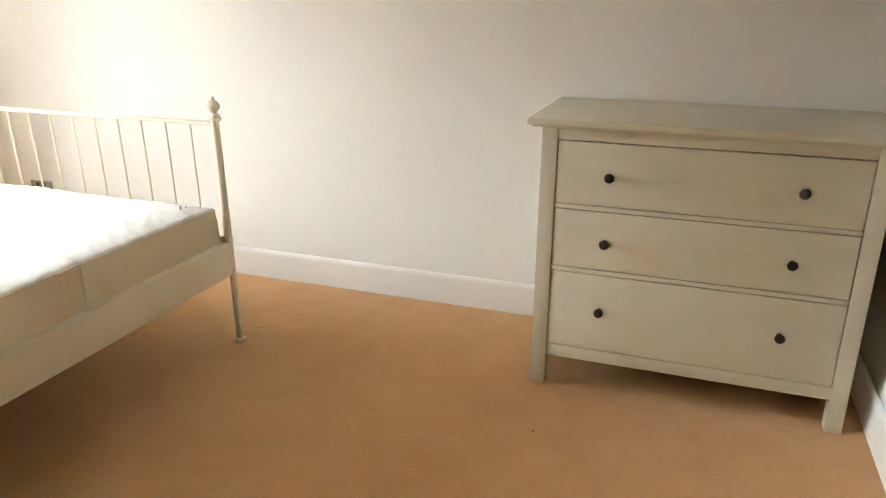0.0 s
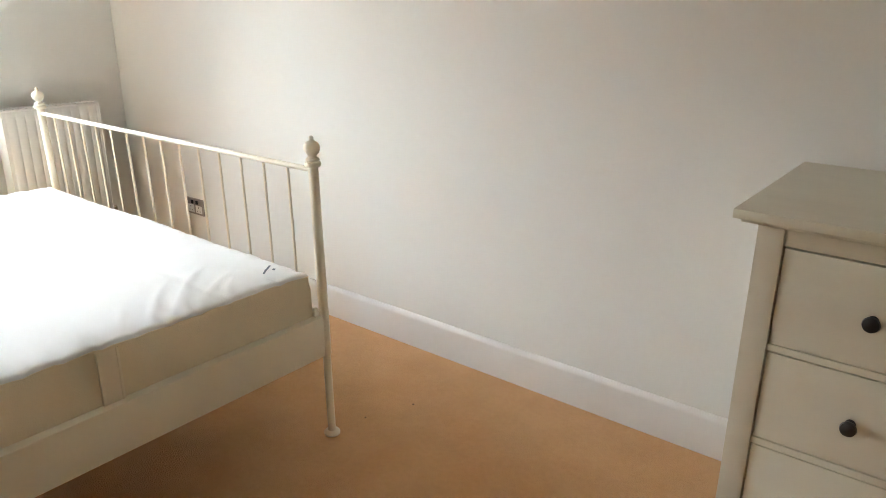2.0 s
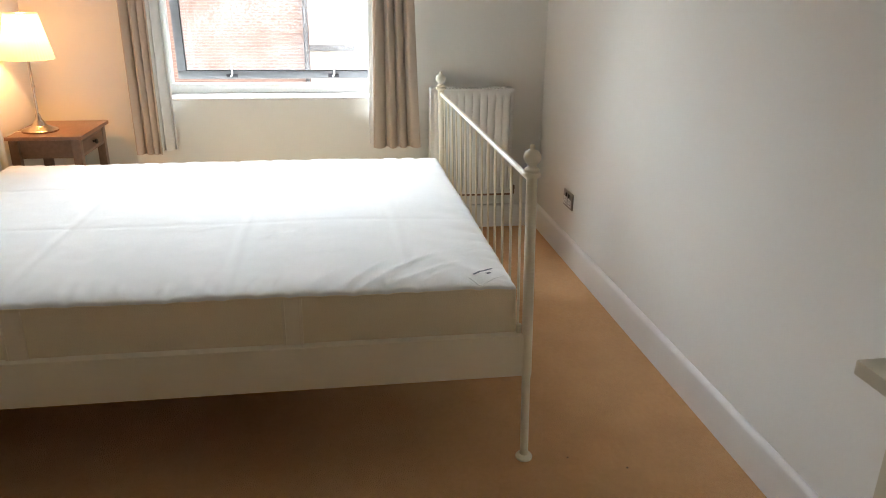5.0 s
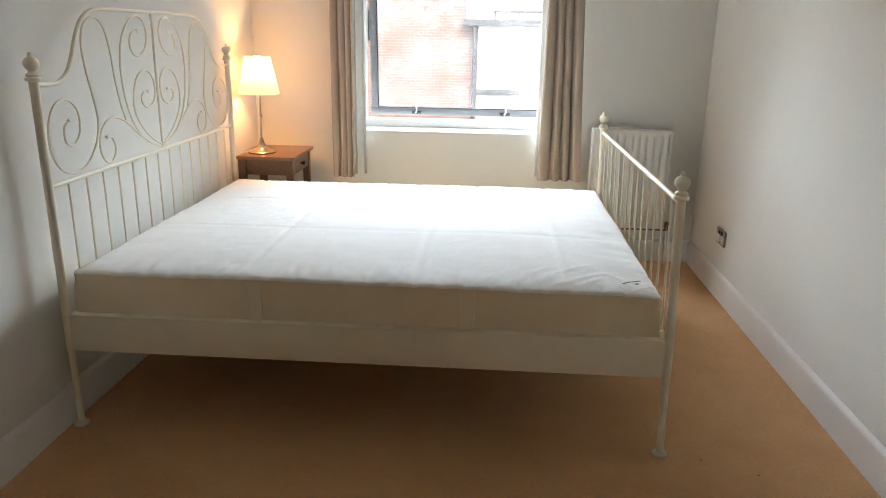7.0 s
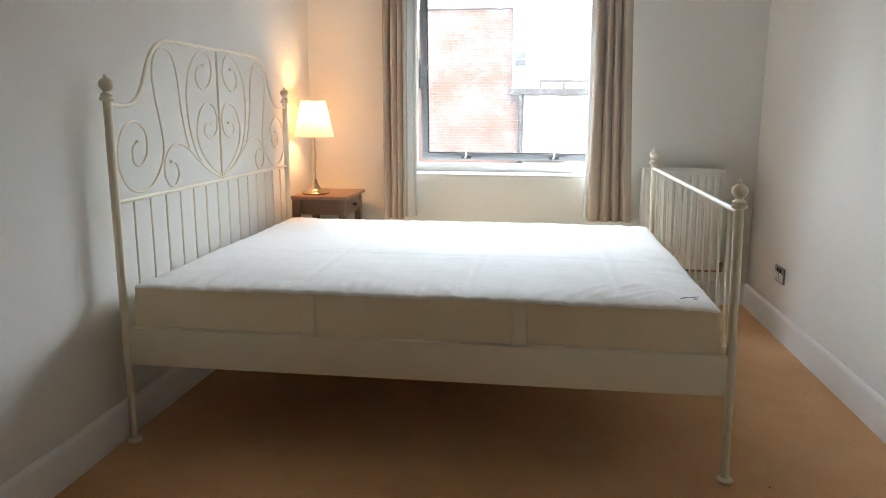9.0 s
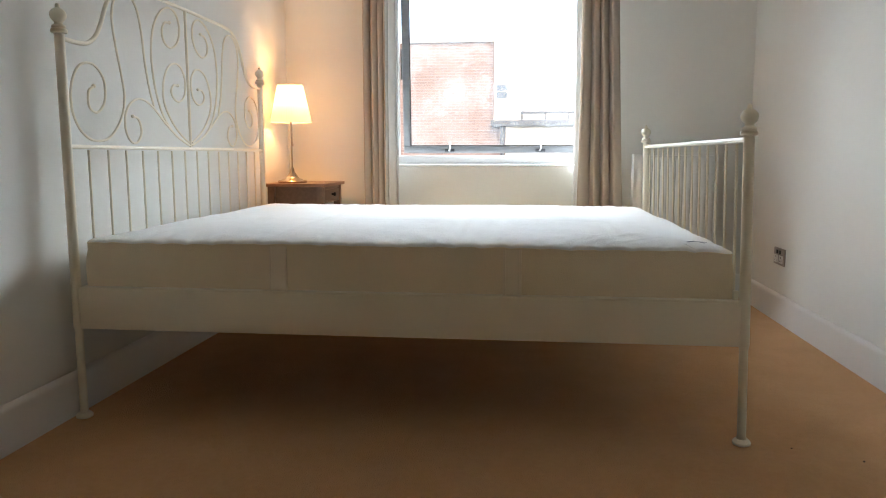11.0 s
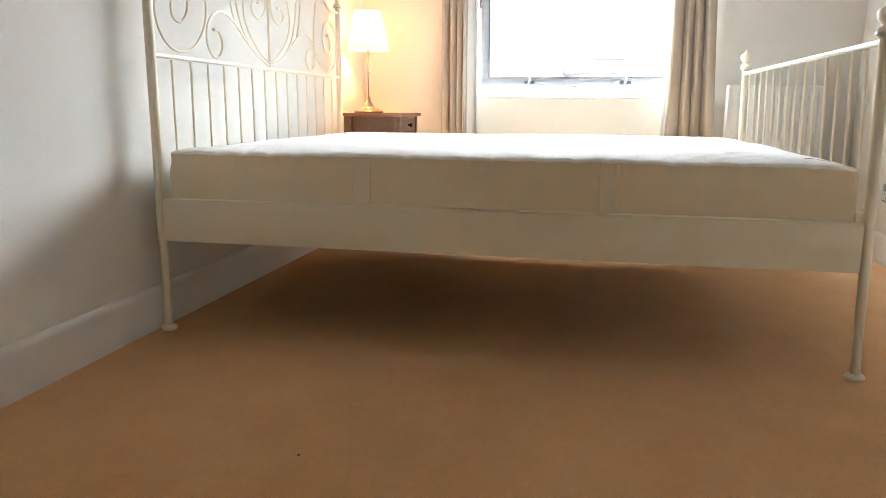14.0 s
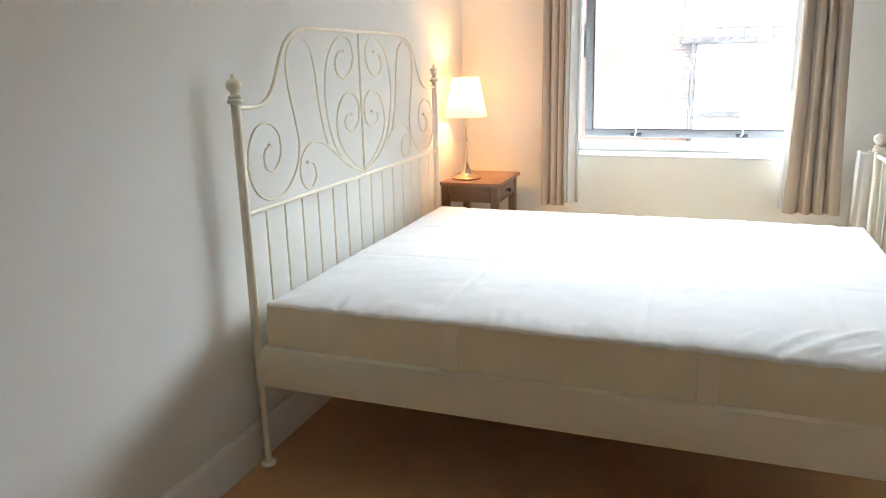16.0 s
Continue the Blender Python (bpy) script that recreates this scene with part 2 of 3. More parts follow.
    return tagged(ob, label, category, group)


def structure(name, bm, mat, label, category, smooth=40):
    return tagged(part(name, bm, mat, None, "", smooth), label, category, kind="structure")


def add_box(bm, lo, hi, bevel=0.0, segments=2):
    lo, hi = Vector(lo), Vector(hi)
    b = bmesh.new()
    bmesh.ops.create_cube(b, size=1)
    bmesh.ops.transform(b, verts=b.verts, matrix=Matrix.Translation((lo + hi) / 2) @ Matrix.Diagonal((*(hi - lo), 1)))
    if bevel:
        bmesh.ops.bevel(b, geom=b.edges[:], offset=bevel, segments=segments, affect="EDGES", profile=0.6)
    me = bpy.data.meshes.new("piece")
    b.to_mesh(me)
    b.free()
    bm.from_mesh(me)
    bpy.data.meshes.remove(me)
    return bm


def box(lo, hi, bevel=0.0, segments=2):
    return add_box(bmesh.new(), lo, hi, bevel, segments)


def add_lathe(bm, at, profile, axis="Z", steps=20):
    """Turns (radius, height) pairs round an axis through at."""
    turn = {"Z": Matrix.Identity(3), "X": Matrix.Rotation(radians(90), 3, "Y"), "Y": Matrix.Rotation(radians(-90), 3, "X")}[axis]
    rings = []
    for r, h in profile:
        ring = []
        for k in range(steps):
            a = 2 * math.pi * k / steps
            ring.append(bm.verts.new(Vector(at) + turn @ Vector((r * math.cos(a), r * math.sin(a), h))))
        rings.append(ring)
    for a, b in zip(rings, rings[1:]):
        for k in range(steps):
            j = (k + 1) % steps
            bm.faces.new((a[k], a[j], b[j], b[k]))
    bm.faces.new(list(reversed(rings[0])))
    bm.faces.new(rings[-1])
    bmesh.ops.recalc_face_normals(bm, faces=bm.faces[:])
    return bm


def lathe(at, profile, axis="Z", steps=20):
    return add_lathe(bmesh.new(), at, profile, axis, steps)


def add_tube(bm, points, radius, steps=8, closed=False):
    """A round bar along a line of points."""
    pts = [Vector(p) for p in points]
    n = len(pts)
    rings, ref = [], None
    for k, p in enumerate(pts):
        a = pts[(k - 1) % n] if closed or k else p
        b = pts[(k + 1) % n] if closed or k < n - 1 else p
        d = (b - a).normalized()
        if ref is None:
            ref = d.orthogonal().normalized()
        ref = (ref - d * ref.dot(d)).normalized()
        side = d.cross(ref)
        rings.append([bm.verts.new(p + radius * (math.cos(2 * math.pi * i / steps) * ref + math.sin(2 * math.pi * i / steps) * side)) for i in range(steps)])
    pairs = list(zip(rings, rings[1:])) + ([(rings[-1], rings[0])] if closed else [])
    for a, b in pairs:
        for i in range(steps):
            j = (i + 1) % steps
            bm.faces.new((a[i], a[j], b[j], b[i]))
    if not closed:
        bm.faces.new(list(reversed(rings[0])))
        bm.faces.new(rings[-1])
    bmesh.ops.recalc_face_normals(bm, faces=bm.faces[:])
    return bm


def tube(points, radius, steps=8, closed=False):
    return add_tube(bmesh.new(), points, radius, steps, closed)


def smooth_line(points, per=6):
    """Catmull-Rom through the control points."""
    pts = [Vector(p) for p in points]
    pts = [2 * pts[0] - pts[1]] + pts + [2 * pts[-1] - pts[-2]]
    out = []
    for k in range(1, len(pts) - 2):
        a, b, c, d = pts[k - 1:k + 3]
        for i in range(per):
            t = i / per
            out.append(0.5 * (2 * b + (c - a) * t + (2 * a - 5 * b + 4 * c - d) * t * t + (3 * b - a - 3 * c + d) * t ** 3))
    return out + [pts[-2]]


# ---- the room ----
W, E, N, S, H = -2.303, 2.30, 2.725, -0.055, 2.50      # inner faces of the walls, ceiling height
WIN = (0.58, 1.90, 0.79, 2.05)                        # window opening: y0, y1, z0, z1

bm = bmesh.new()
bmesh.ops.create_grid(bm, x_segments=2, y_segments=2, size=0.5)
bmesh.ops.transform(bm, verts=bm.verts, matrix=Matrix.Translation((0.15, 0.94, 0)) @ Matrix.Diagonal((5.6, 3.88, 1, 1)))
ext = bmesh.ops.extrude_face_region(bm, geom=bm.faces[:])
bmesh.ops.translate(bm, verts=[v for v in ext["geom"] if isinstance(v, bmesh.types.BMVert)], vec=(0, 0, -0.1))
bmesh.ops.recalc_face_normals(bm, faces=bm.faces[:])
structure("floor", bm, CARPET, "tan cut-pile carpet with faint tread marks", "carpet", 0)
structure("ceiling", box((-2.66, -1.00, H), (2.95, 2.88, H + 0.12)), CEILING, "plain white painted ceiling", "ceiling", 0)

bm = bmesh.new()
y0, y1, z0, z1 = WIN
add_box(bm, (-2.66, -0.20, 0), (W, y0, H))
add_box(bm, (-2.66, y1, 0), (W, 2.88, H))
add_box(bm, (-2.66, y0, 0), (W, y1, z0 - 0.012))
add_box(bm, (-2.66, y0, z1), (W, y1, H))
structure("wall_west", bm, WALL, "off-white painted wall with a deep window opening", "wall", 0)
structure("wall_north", box((W, N, 0), (2.45, 2.88, H)), WALL, "off-white painted plaster wall", "wall", 0)
structure("wall_south", box((W, -0.20, 0), (0.99, S, H)), WALL, "off-white painted plaster wall behind the bed", "wall", 0)
structure("wall_east", box((E, 1.75, 0), (2.45, N, H)), WALL, "off-white painted wall beside the chest of drawers", "wall", 0)
# closing walls out of view, added also as a warm reflector
bm = bmesh.new()
add_box(bm, (2.45, 1.75, 0), (2.95, 1.90, H))
add_box(bm, (2.80, -1.00, 0), (2.95, 1.75, H))
add_box(bm, (0.85, -1.00, 0), (2.80, -0.85, H))
add_box(bm, (0.85, -0.85, 0), (0.99, -0.20, H))
structure("wall_entrance", bm, HALL_BOUNCE, "plain unseen walls that close the entrance, beige added to bounce warm light", "wall", 0)
structure("window_sill", box((-2.655, y0 + 0.002, z0 - 0.012), (W + 0.002, y1 - 0.002, z0), 0.005), TRIM, "white painted window sill", "sill")


def skirting(name, a, b, out):
    """A moulded board from a to b on the floor; out points into the room."""
    a, b, out = Vector((*a, 0)), Vector((*b, 0)), Vector((*out, 0))
    prof = [(0.0, 0.0), (0.018, 0.0), (0.018, 0.122), (0.0172, 0.127), (0.0145, 0.133), (0.010, 0.138), (0.005, 0.141), (0.0, 0.141)]
    bm = bmesh.new()
    ends = [[bm.verts.new(p + out * d + Vector((0, 0, h))) for d, h in prof] for p in (a, b)]
    for k in range(len(prof)):
        j = (k + 1) % len(prof)
        bm.faces.new((ends[0][k], ends[0][j], ends[1][j], ends[1][k]))
    bm.faces.new(ends[0])
    bm.faces.new(list(reversed(ends[1])))
    bmesh.ops.recalc_face_normals(bm, faces=bm.faces[:])
    structure(name, bm, TRIM, "white gloss-painted moulded skirting board", "skirting", 30)


skirting("baseboard_north", (W + 0.02, N), (E - 0.02, N), (0, -1))
skirting("baseboard_south", (W + 0.02, S), (0.99, S), (0, 1))
skirting("baseboard_west", (W, S), (W, N), (1, 0))
skirting("baseboard_east", (E, 1.75), (E, N), (-1, 0))

# ---- window ----
win = tagged(new("window_1"), "grey aluminium top-hung window, tilted slightly open", "window", kind="structure")
win.location = (-2.52, 1.24, z0)
FX = -2.56
bm = bmesh.new()
add_box(bm, (FX, y0, z0), (FX + 0.06, y1, z0 + 0.055), 0.004)
add_box(bm, (FX, y0, z1 - 0.05), (FX + 0.06, y1, z1), 0.004)
add_box(bm, (FX, y0, z0 + 0.055), (FX + 0.06, y0 + 0.035, z1 - 0.05), 0.004)
add_box(bm, (FX, y1 - 0.035, z0 + 0.055), (FX + 0.06, y1, z1 - 0.05), 0.004)
part("window_frame", bm, FRAME_WHITE, win, "white painted outer frame")
# the sash hangs from its top edge and leans out at the foot
SY0, SY1, SZ0, SZ1 = 0.628, 1.842, 0.856, 1.985
lean = Matrix.Translation((-2.53, 0, SZ1)) @ Matrix.Rotation(radians(4.3), 4, "Y") @ Matrix.Translation((2.53, 0, -SZ1))
bm = bmesh.new()
sx0, sx1 = -2.555, -2.515
add_box(bm, (sx0, SY0, SZ0), (sx1, SY1, SZ0 + 0.046), 0.004)
add_box(bm, (sx0, SY0, SZ1 - 0.06), (sx1, SY1, SZ1), 0.004)
add_box(bm, (sx0, SY0, SZ0 + 0.046), (sx1, SY0 + 0.046, SZ1 - 0.06), 0.004)
add_box(bm, (sx0, SY1 - 0.046, SZ0 + 0.046), (sx1, SY1, SZ1 - 0.06), 0.004)
bmesh.ops.transform(bm, verts=bm.verts, matrix=lean)
sash = part("sash", bm, ALUMINIUM, win, "grey aluminium sash")
bm = bmesh.new()
g = 0.006
for lo, hi in (((SY0 + 0.046, SZ0 + 0.046), (SY1 - 0.046, SZ0 + 0.046 + g)), ((SY0 + 0.046, SZ1 - 0.06 - g), (SY1 - 0.046, SZ1 - 0.06)),
               ((SY0 + 0.046, SZ0 + 0.052), (SY0 + 0.046 + g, SZ1 - 0.066)), ((SY1 - 0.046 - g, SZ0 + 0.052), (SY1 - 0.046, SZ1 - 0.066))):
    add_box(bm, (sx1 - 0.014, *lo), (sx1 - 0.006, *hi))
bmesh.ops.transform(bm, verts=bm.verts, matrix=lean)
part("gasket", bm, GASKET, sash, "black rubber glazing seal")
bm = box((sx0 + 0.014, SY0 + 0.04, SZ0 + 0.04), (sx0 + 0.020, SY1 - 0.04, SZ1 - 0.054))
bmesh.ops.transform(bm, verts=bm.verts, matrix=lean)
pane = part("pane", bm, GLASS, sash, "clear glass with dried rain specks and an added glare veil", 0)
pane.visible_shadow = False
for y in (0.932, 1.518):
    bm = box((sx1, y - 0.032, SZ0 + 0.010), (sx1 + 0.010, y + 0.032, SZ0 + 0.030), 0.003)
    bmesh.ops.transform(bm, verts=bm.verts, matrix=lean)
    latch = part("latch", bm, LATCH, sash)
    bm = tube([(sx1 + 0.012, y - 0.005, SZ0 + 0.018), (sx1 + 0.026, y + 0.004, SZ0 + 0.034), (sx1 + 0.030, y + 0.002, SZ0 + 0.075)], 0.0055)
    bmesh.ops.transform(bm, verts=bm.verts, matrix=lean)
    part("latch_handle", bm, HANDLE, latch, "pale metal handle")
for y in (0.619, 1.853):
    bm = bmesh.new()
    add_box(bm, (-2.600, y - 0.004, 1.33), (-2.572, y + 0.004, 1.52), 0.002)
    part("stay", bm, GASKET, win, "black friction stay")

# ---- bed ----
BW, BL = 1.690, 2.045        # post centres across and along
bed = thing("bed_frame", (-BW / 2, BL / 2, 0), "white enamelled metal double bed frame with scrolled headboard", "bed")


# the foot end leans a little towards the head
FOOT_LEAN = Matrix(((1, 0, 0, 0), (0, 1, -0.028, 2.056 - BL), (0, 0, 1, 0), (0, 0, 0, 1)))


def leaned(bm):
    bmesh.ops.transform(bm, verts=bm.verts, matrix=FOOT_LEAN)
    return bm


def post(x, y, top):
    """An upright with a turned finial, slimmer below the side rail, on a round foot."""
    body = top - 0.088
    place = leaned if y > 1 else (lambda b: b)
    p = part("post", place(lathe((x, y, 0), [(0.0150, 0.016), (0.0125, 0.030), (0.0125, 0.285), (0.0135, 0.292), (0.0155, 0.300), (0.0155, 0.45), (0.0148, body)], steps=24)), BED_WHITE, bed)
    part("finial", place(lathe((x, y, body), [(0.0148, -0.002), (0.0222, 0.000), (0.0240, 0.003), (0.0240, 0.009), (0.0226, 0.012), (0.0190, 0.0135), (0.0198, 0.016), (0.0208, 0.019), (0.0188, 0.023),
         (0.0130, 0.026), (0.0115, 0.030), (0.0135, 0.034), (0.0190, 0.039), (0.0228, 0.046), (0.0240, 0.053), (0.0226, 0.061), (0.0180, 0.068), (0.0108, 0.0725), (0.0075, 0.0745), (0.0066, 0.077),
         (0.0074, 0.081), (0.0056, 0.086), (0.0010, 0.088)], steps=28)), BED_WHITE, p)
    part("foot", place(lathe((x, y, 0), [(0.020, 0.0), (0.0255, 0.003), (0.0260, 0.010), (0.0215, 0.016), (0.0150, 0.019)], steps=24)), BED_WHITE, p)


for x, head_top, foot_top in ((0.0, 1.301, 0.987), (-BW, 1.311, 0.996)):
    post(x, 0.0, head_top)
    post(x, BL, foot_top)
# side rails: a deep flat board with a rolled lip
for x, out in ((0.0, 1), (-BW, -1)):
    bm = box((x - 0.010, 0.012, 0.297), (x + 0.010, BL - 0.012, 0.424), 0.002)
    add_box(bm, (x - 0.030 if out > 0 else x - 0.014, 0.016, 0.424), (x + 0.014 if out > 0 else x + 0.030, BL - 0.016, 0.432), 0.003)
    part("side_rail", bm, BED_WHITE, bed)
part("headboard_rail", tube([(-0.012, 0, 0.872), (-BW + 0.012, 0, 0.872)], 0.0072, 12), BED_WHITE, bed)
part("headboard_rail", tube([(-0.012, 0, 0.365), (-BW + 0.012, 0, 0.365)], 0.0072, 12), BED_WHITE, bed)
part("footboard_rail", leaned(tube([(-0.012, BL, 0.888), (-BW + 0.012, BL, 0.888)], 0.0082, 12)), BED_WHITE, bed)
part("footboard_rail", leaned(tube([(-0.012, BL, 0.335), (-BW + 0.012, BL, 0.335)], 0.0082, 12)), BED_WHITE, bed)
for k in range(1, 15):
    u = -BW * k / 15
    part("bar", tube([(u, 0, 0.375), (u, 0, 0.862)], 0.0043, 8), BED_WHITE, bed)
    part("bar", leaned(tube([(u, BL, 0.345), (u, BL, 0.878)], 0.0043, 8)), BED_WHITE, bed)
half = [(0.012, 1.200), (0.075, 1.198), (0.135, 1.203), (0.185, 1.230), (0.222, 1.276), (0.262, 1.348), (0.312, 1.405), (0.375, 1.434), (0.46, 1.443), (0.65, 1.444), (0.845, 1.444)]
line = half + [(BW - u, z) for u, z in reversed(half[:-1])]
part("headboard_arch", tube(smooth_line([(-u, 0, z) for u, z in line]), 0.0074, 10), BED_WHITE, bed)
part("centre_bar", tube([(-BW / 2, 0, 0.88), (-BW / 2, 0, 1.438)], 0.0062, 10), BED_WHITE, bed)
outer = [(0.163, 1.070), (0.132, 1.050), (0.132, 1.002), (0.175, 0.986), (0.221, 1.025), (0.222, 1.098), (0.165, 1.141), (0.090, 1.128), (0.044, 1.065), (0.040, 0.985), (0.080, 0.922),
         (0.150, 0.893), (0.240, 0.906), (0.318, 0.972), (0.346, 1.050), (0.330, 1.140), (0.306, 1.225), (0.293, 1.310), (0.312, 1.375), (0.360, 1.409), (0.414, 1.409), (0.458, 1.372),
         (0.484, 1.295), (0.498, 1.192), (0.522, 1.098), (0.550, 1.030)]
small = [(0.394, 0.984), (0.432, 0.976), (0.450, 0.932), (0.420, 0.893), (0.376, 0.894), (0.343, 0.934), (0.348, 0.992), (0.392, 1.035), (0.460, 1.051), (0.540, 1.028), (0.648, 0.962), (0.738, 0.917), (0.835, 0.886)]
heart = [(0.706, 1.367), (0.664, 1.360), (0.640, 1.325), (0.655, 1.286), (0.706, 1.270), (0.764, 1.299), (0.788, 1.354), (0.766, 1.407), (0.706, 1.425), (0.634, 1.397), (0.576, 1.333), (0.550, 1.242),
         (0.555, 1.149), (0.580, 1.066), (0.625, 0.993), (0.707, 0.930), (0.822, 0.888)]
inner = [(0.752, 1.126), (0.714, 1.124), (0.694, 1.099), (0.714, 1.072), (0.760, 1.063), (0.808, 1.092), (0.818, 1.155), (0.784, 1.202), (0.728, 1.212), (0.668, 1.184), (0.630, 1.117), (0.634, 1.048),
         (0.684, 0.984), (0.757, 0.932), (0.831, 0.898)]
for curve in (outer, small, heart, inner):
    for mirror in (False, True):
        pts = smooth_line([(-(BW - u) if mirror else -u, 0, z) for u, z in curve])
        bm = tube(pts, 0.0043, 8)
        add_lathe(bm, pts[0] - Vector((0, 0, 0.006)), [(0.001, 0.0), (0.006, 0.003), (0.0075, 0.007), (0.006, 0.011), (0.001, 0.014)], steps=10)
        part("scroll", bm, BED_WHITE, bed)
for x in (-0.012, -BW + 0.012):
    part("rail_bracket", box((x - 0.007, BL - 0.032, 0.428), (x + 0.007, BL - 0.016, 0.458), 0.004), BED_WHITE, bed)
# sprung base under the mattress
part("mid_beam", box((-BW / 2 - 0.02, 0.012, 0.300), (-BW / 2 + 0.02, BL - 0.012, 0.338), 0.003), BED_WHITE, bed)
for k in range(14):
    y = 0.10 + k * 0.142
    part("slat", box((-BW + 0.012, y - 0.034, 0.338), (-0.012, y + 0.034, 0.350), 0.003), BASE_WOOD, bed)

# ---- mattress ----
mattress = thing("mattress", (-BW / 2, BL / 2, 0.351), "white mattress with carrying straps, its border tinted for warm shade", "mattress")
MX0, MX1, MY0, MY1, MZ0, MZ1 = -BW + 0.022, -0.020, 0.030, 2.012, 0.351, 0.578


CREASE_Y, CREASE_X = (0.62, 1.20, 1.71), (-0.62, -1.13)
WRINKLES = [(1.58, -0.05, 1.79, -0.24, 0.009), (1.52, -0.05, 1.66, -0.21, 0.008), (1.44, -0.05, 1.52, -0.17, 0.006), (1.34, -0.04, 1.37, -0.14, 0.005),
            (1.66, -0.05, 1.86, -0.17, 0.006), (1.15, -0.04, 1.17, -0.13, 0.005), (0.93, -0.04, 0.92, -0.12, 0.004), (0.42, -0.04, 0.44, -0.11, 0.004),
            (1.74, -0.04, 1.83, -0.12, 0.007), (1.61, -0.04, 1.69, -0.13, 0.007), (1.26, -0.04, 1.30, -0.12, 0.005), (1.04, -0.04, 1.05, -0.10, 0.005),
            (0.78, -0.04, 0.78, -0.10, 0.005), (0.55, -0.04, 0.57, -0.11, 0.005), (0.30, -0.04, 0.31, -0.10, 0.004),
            (1.28, -0.45, 1.36, -0.50, 0.004), (1.05, -0.55, 1.16, -0.58, 0.004), (1.40, -0.75, 1.52, -0.72, 0.003)]


def mattress_z(x, y):
    """Height of the quilted top: a soft crown, slow waves and gathers along the edges."""
    dx, dy = min(x - MX0, MX1 - x), min(y - MY0, MY1 - y)
    d = max(min(dx, dy), 0.0)
    z = 0.003 * (1 - math.exp(-d / 0.020)) + 0.018 * (1 - math.exp(-d / 0.14)) + 0.006 * noise.noise((x * 2.3, y * 2.1, 0.3))
    pleat = noise.noise((y * 19 + 1.5 * noise.noise((x * 5, y * 4, 2.0)), x * 1.4, 4.2)) if dx < dy else noise.noise((x * 13, y * 1.4, 7.7))
    z += 0.0045 * pleat * math.exp(-((d - 0.06) / 0.07) ** 2)
    z -= 0.006 * math.exp(-max(MY1 - y, 0.0) / 0.05)
    run = y if dx < dy else x
    pucker = max(0.0, math.sin(run * 74 + 2.2 * noise.noise((run * 3.1, 1.7, 0.4)))) ** 3
    z -= 0.0055 * pucker * (0.6 + 0.8 * abs(noise.noise((run * 7, 0.2, 8.1)))) * math.exp(-((d - 0.012) / 0.028) ** 2)
    z += 0.0014 * noise.noise((x * 9, y * 11, 5.5)) + 0.0010 * noise.noise((x * 25 + y * 11, y * 19, 9.5))
    # fold creases left from packing, and pulled wrinkles at the front edge
    for c in CREASE_Y:
        z -= 0.0018 * math.exp(-((y - c - 0.006 * noise.noise((x * 3, c, 0))) / 0.013) ** 2)
    for c in CREASE_X:
        z -= 0.0018 * math.exp(-((x - c - 0.006 * noise.noise((y * 3, c, 0))) / 0.013) ** 2)
    for ya, xa, yb, xb, h in WRINKLES:
        ex, ey = xb - xa, yb - ya
        t = ((x - xa) * ex + (y - ya) * ey) / (ex * ex + ey * ey)
        if -0.2 < t < 1.2:
            side = ((x - xa) * ey - (y - ya) * ex) / math.hypot(ex, ey) + 0.012 * math.sin(2.5 * t)
            z += h * math.exp(-(side / 0.0075) ** 2) * 0.80 * max(0.0, math.sin(math.pi * (t + 0.2) / 1.4))
    return z


def rounded_block(r=0.008, nx=150, ny=180, nz=10):
    lo, hi = Vector((MX0, MY0, MZ0)), Vector((MX1, MY1, MZ1))
    bm = bmesh.new()
    lookup = {}

    def vert(i, j, k):
        key = (i, j, k)
        if key not in lookup:
            p = Vector((lo.x + (hi.x - lo.x) * i / nx, lo.y + (hi.y - lo.y) * j / ny, hi.z if k == nz else lo.z + (hi.z - r - lo.z) * k / (nz - 1)))
            c = Vector([min(max(p[a], lo[a] + r), hi[a] - r) for a in range(3)])
            d = p - c
            q = c + d.normalized() * r if d.length > 1e-9 else p
            f = (q.z - lo.z) / (hi.z - lo.z)
            if f > 0.8:
                q.z += mattress_z(q.x, q.y) * min((f - 0.8) / 0.15, 1)
            elif 0.1 < f:
                b = 0.006 * math.sin(math.pi * f) + 0.004 * noise.noise((q.x * 5, q.y * 5, q.z * 9))
                if i in (0, nx):
                    q.x += b if i else -b
                if j in (0, ny):
                    q.y += (b if j else -b) * 0.6
            lookup[key] = bm.verts.new(q)
        return lookup[key]

    for i in range(nx):
        for j in range(ny):
            bm.faces.new((vert(i, j, nz), vert(i + 1, j, nz), vert(i + 1, j + 1, nz), vert(i, j + 1, nz))).material_index = 1
            bm.faces.new((vert(i, j, 0), vert(i, j + 1, 0), vert(i + 1, j + 1, 0), vert(i + 1, j, 0))).material_index = 2
    for k in range(nz):
        upper = 1 if k == nz - 1 else 0
        for i in range(nx):
            bm.faces.new((vert(i, 0, k), vert(i + 1, 0, k), vert(i + 1, 0, k + 1), vert(i, 0, k + 1))).material_index = upper
            bm.faces.new((vert(i, ny, k), vert(i, ny, k + 1), vert(i + 1, ny, k + 1), vert(i + 1, ny, k))).material_index = upper
        for j in range(ny):
            bm.faces.new((vert(0, j, k), vert(0, j, k + 1), vert(0, j + 1, k + 1), vert(0, j + 1, k))).material_index = upper
            bm.faces.new((vert(nx, j, k), vert(nx, j + 1, k), vert(nx, j + 1, k + 1), vert(nx, j, k + 1))).material_index = upper
    rim = [vert(i, 0, nz - 1) for i in range(nx)] + [vert(nx, j, nz - 1) for j in range(ny)]
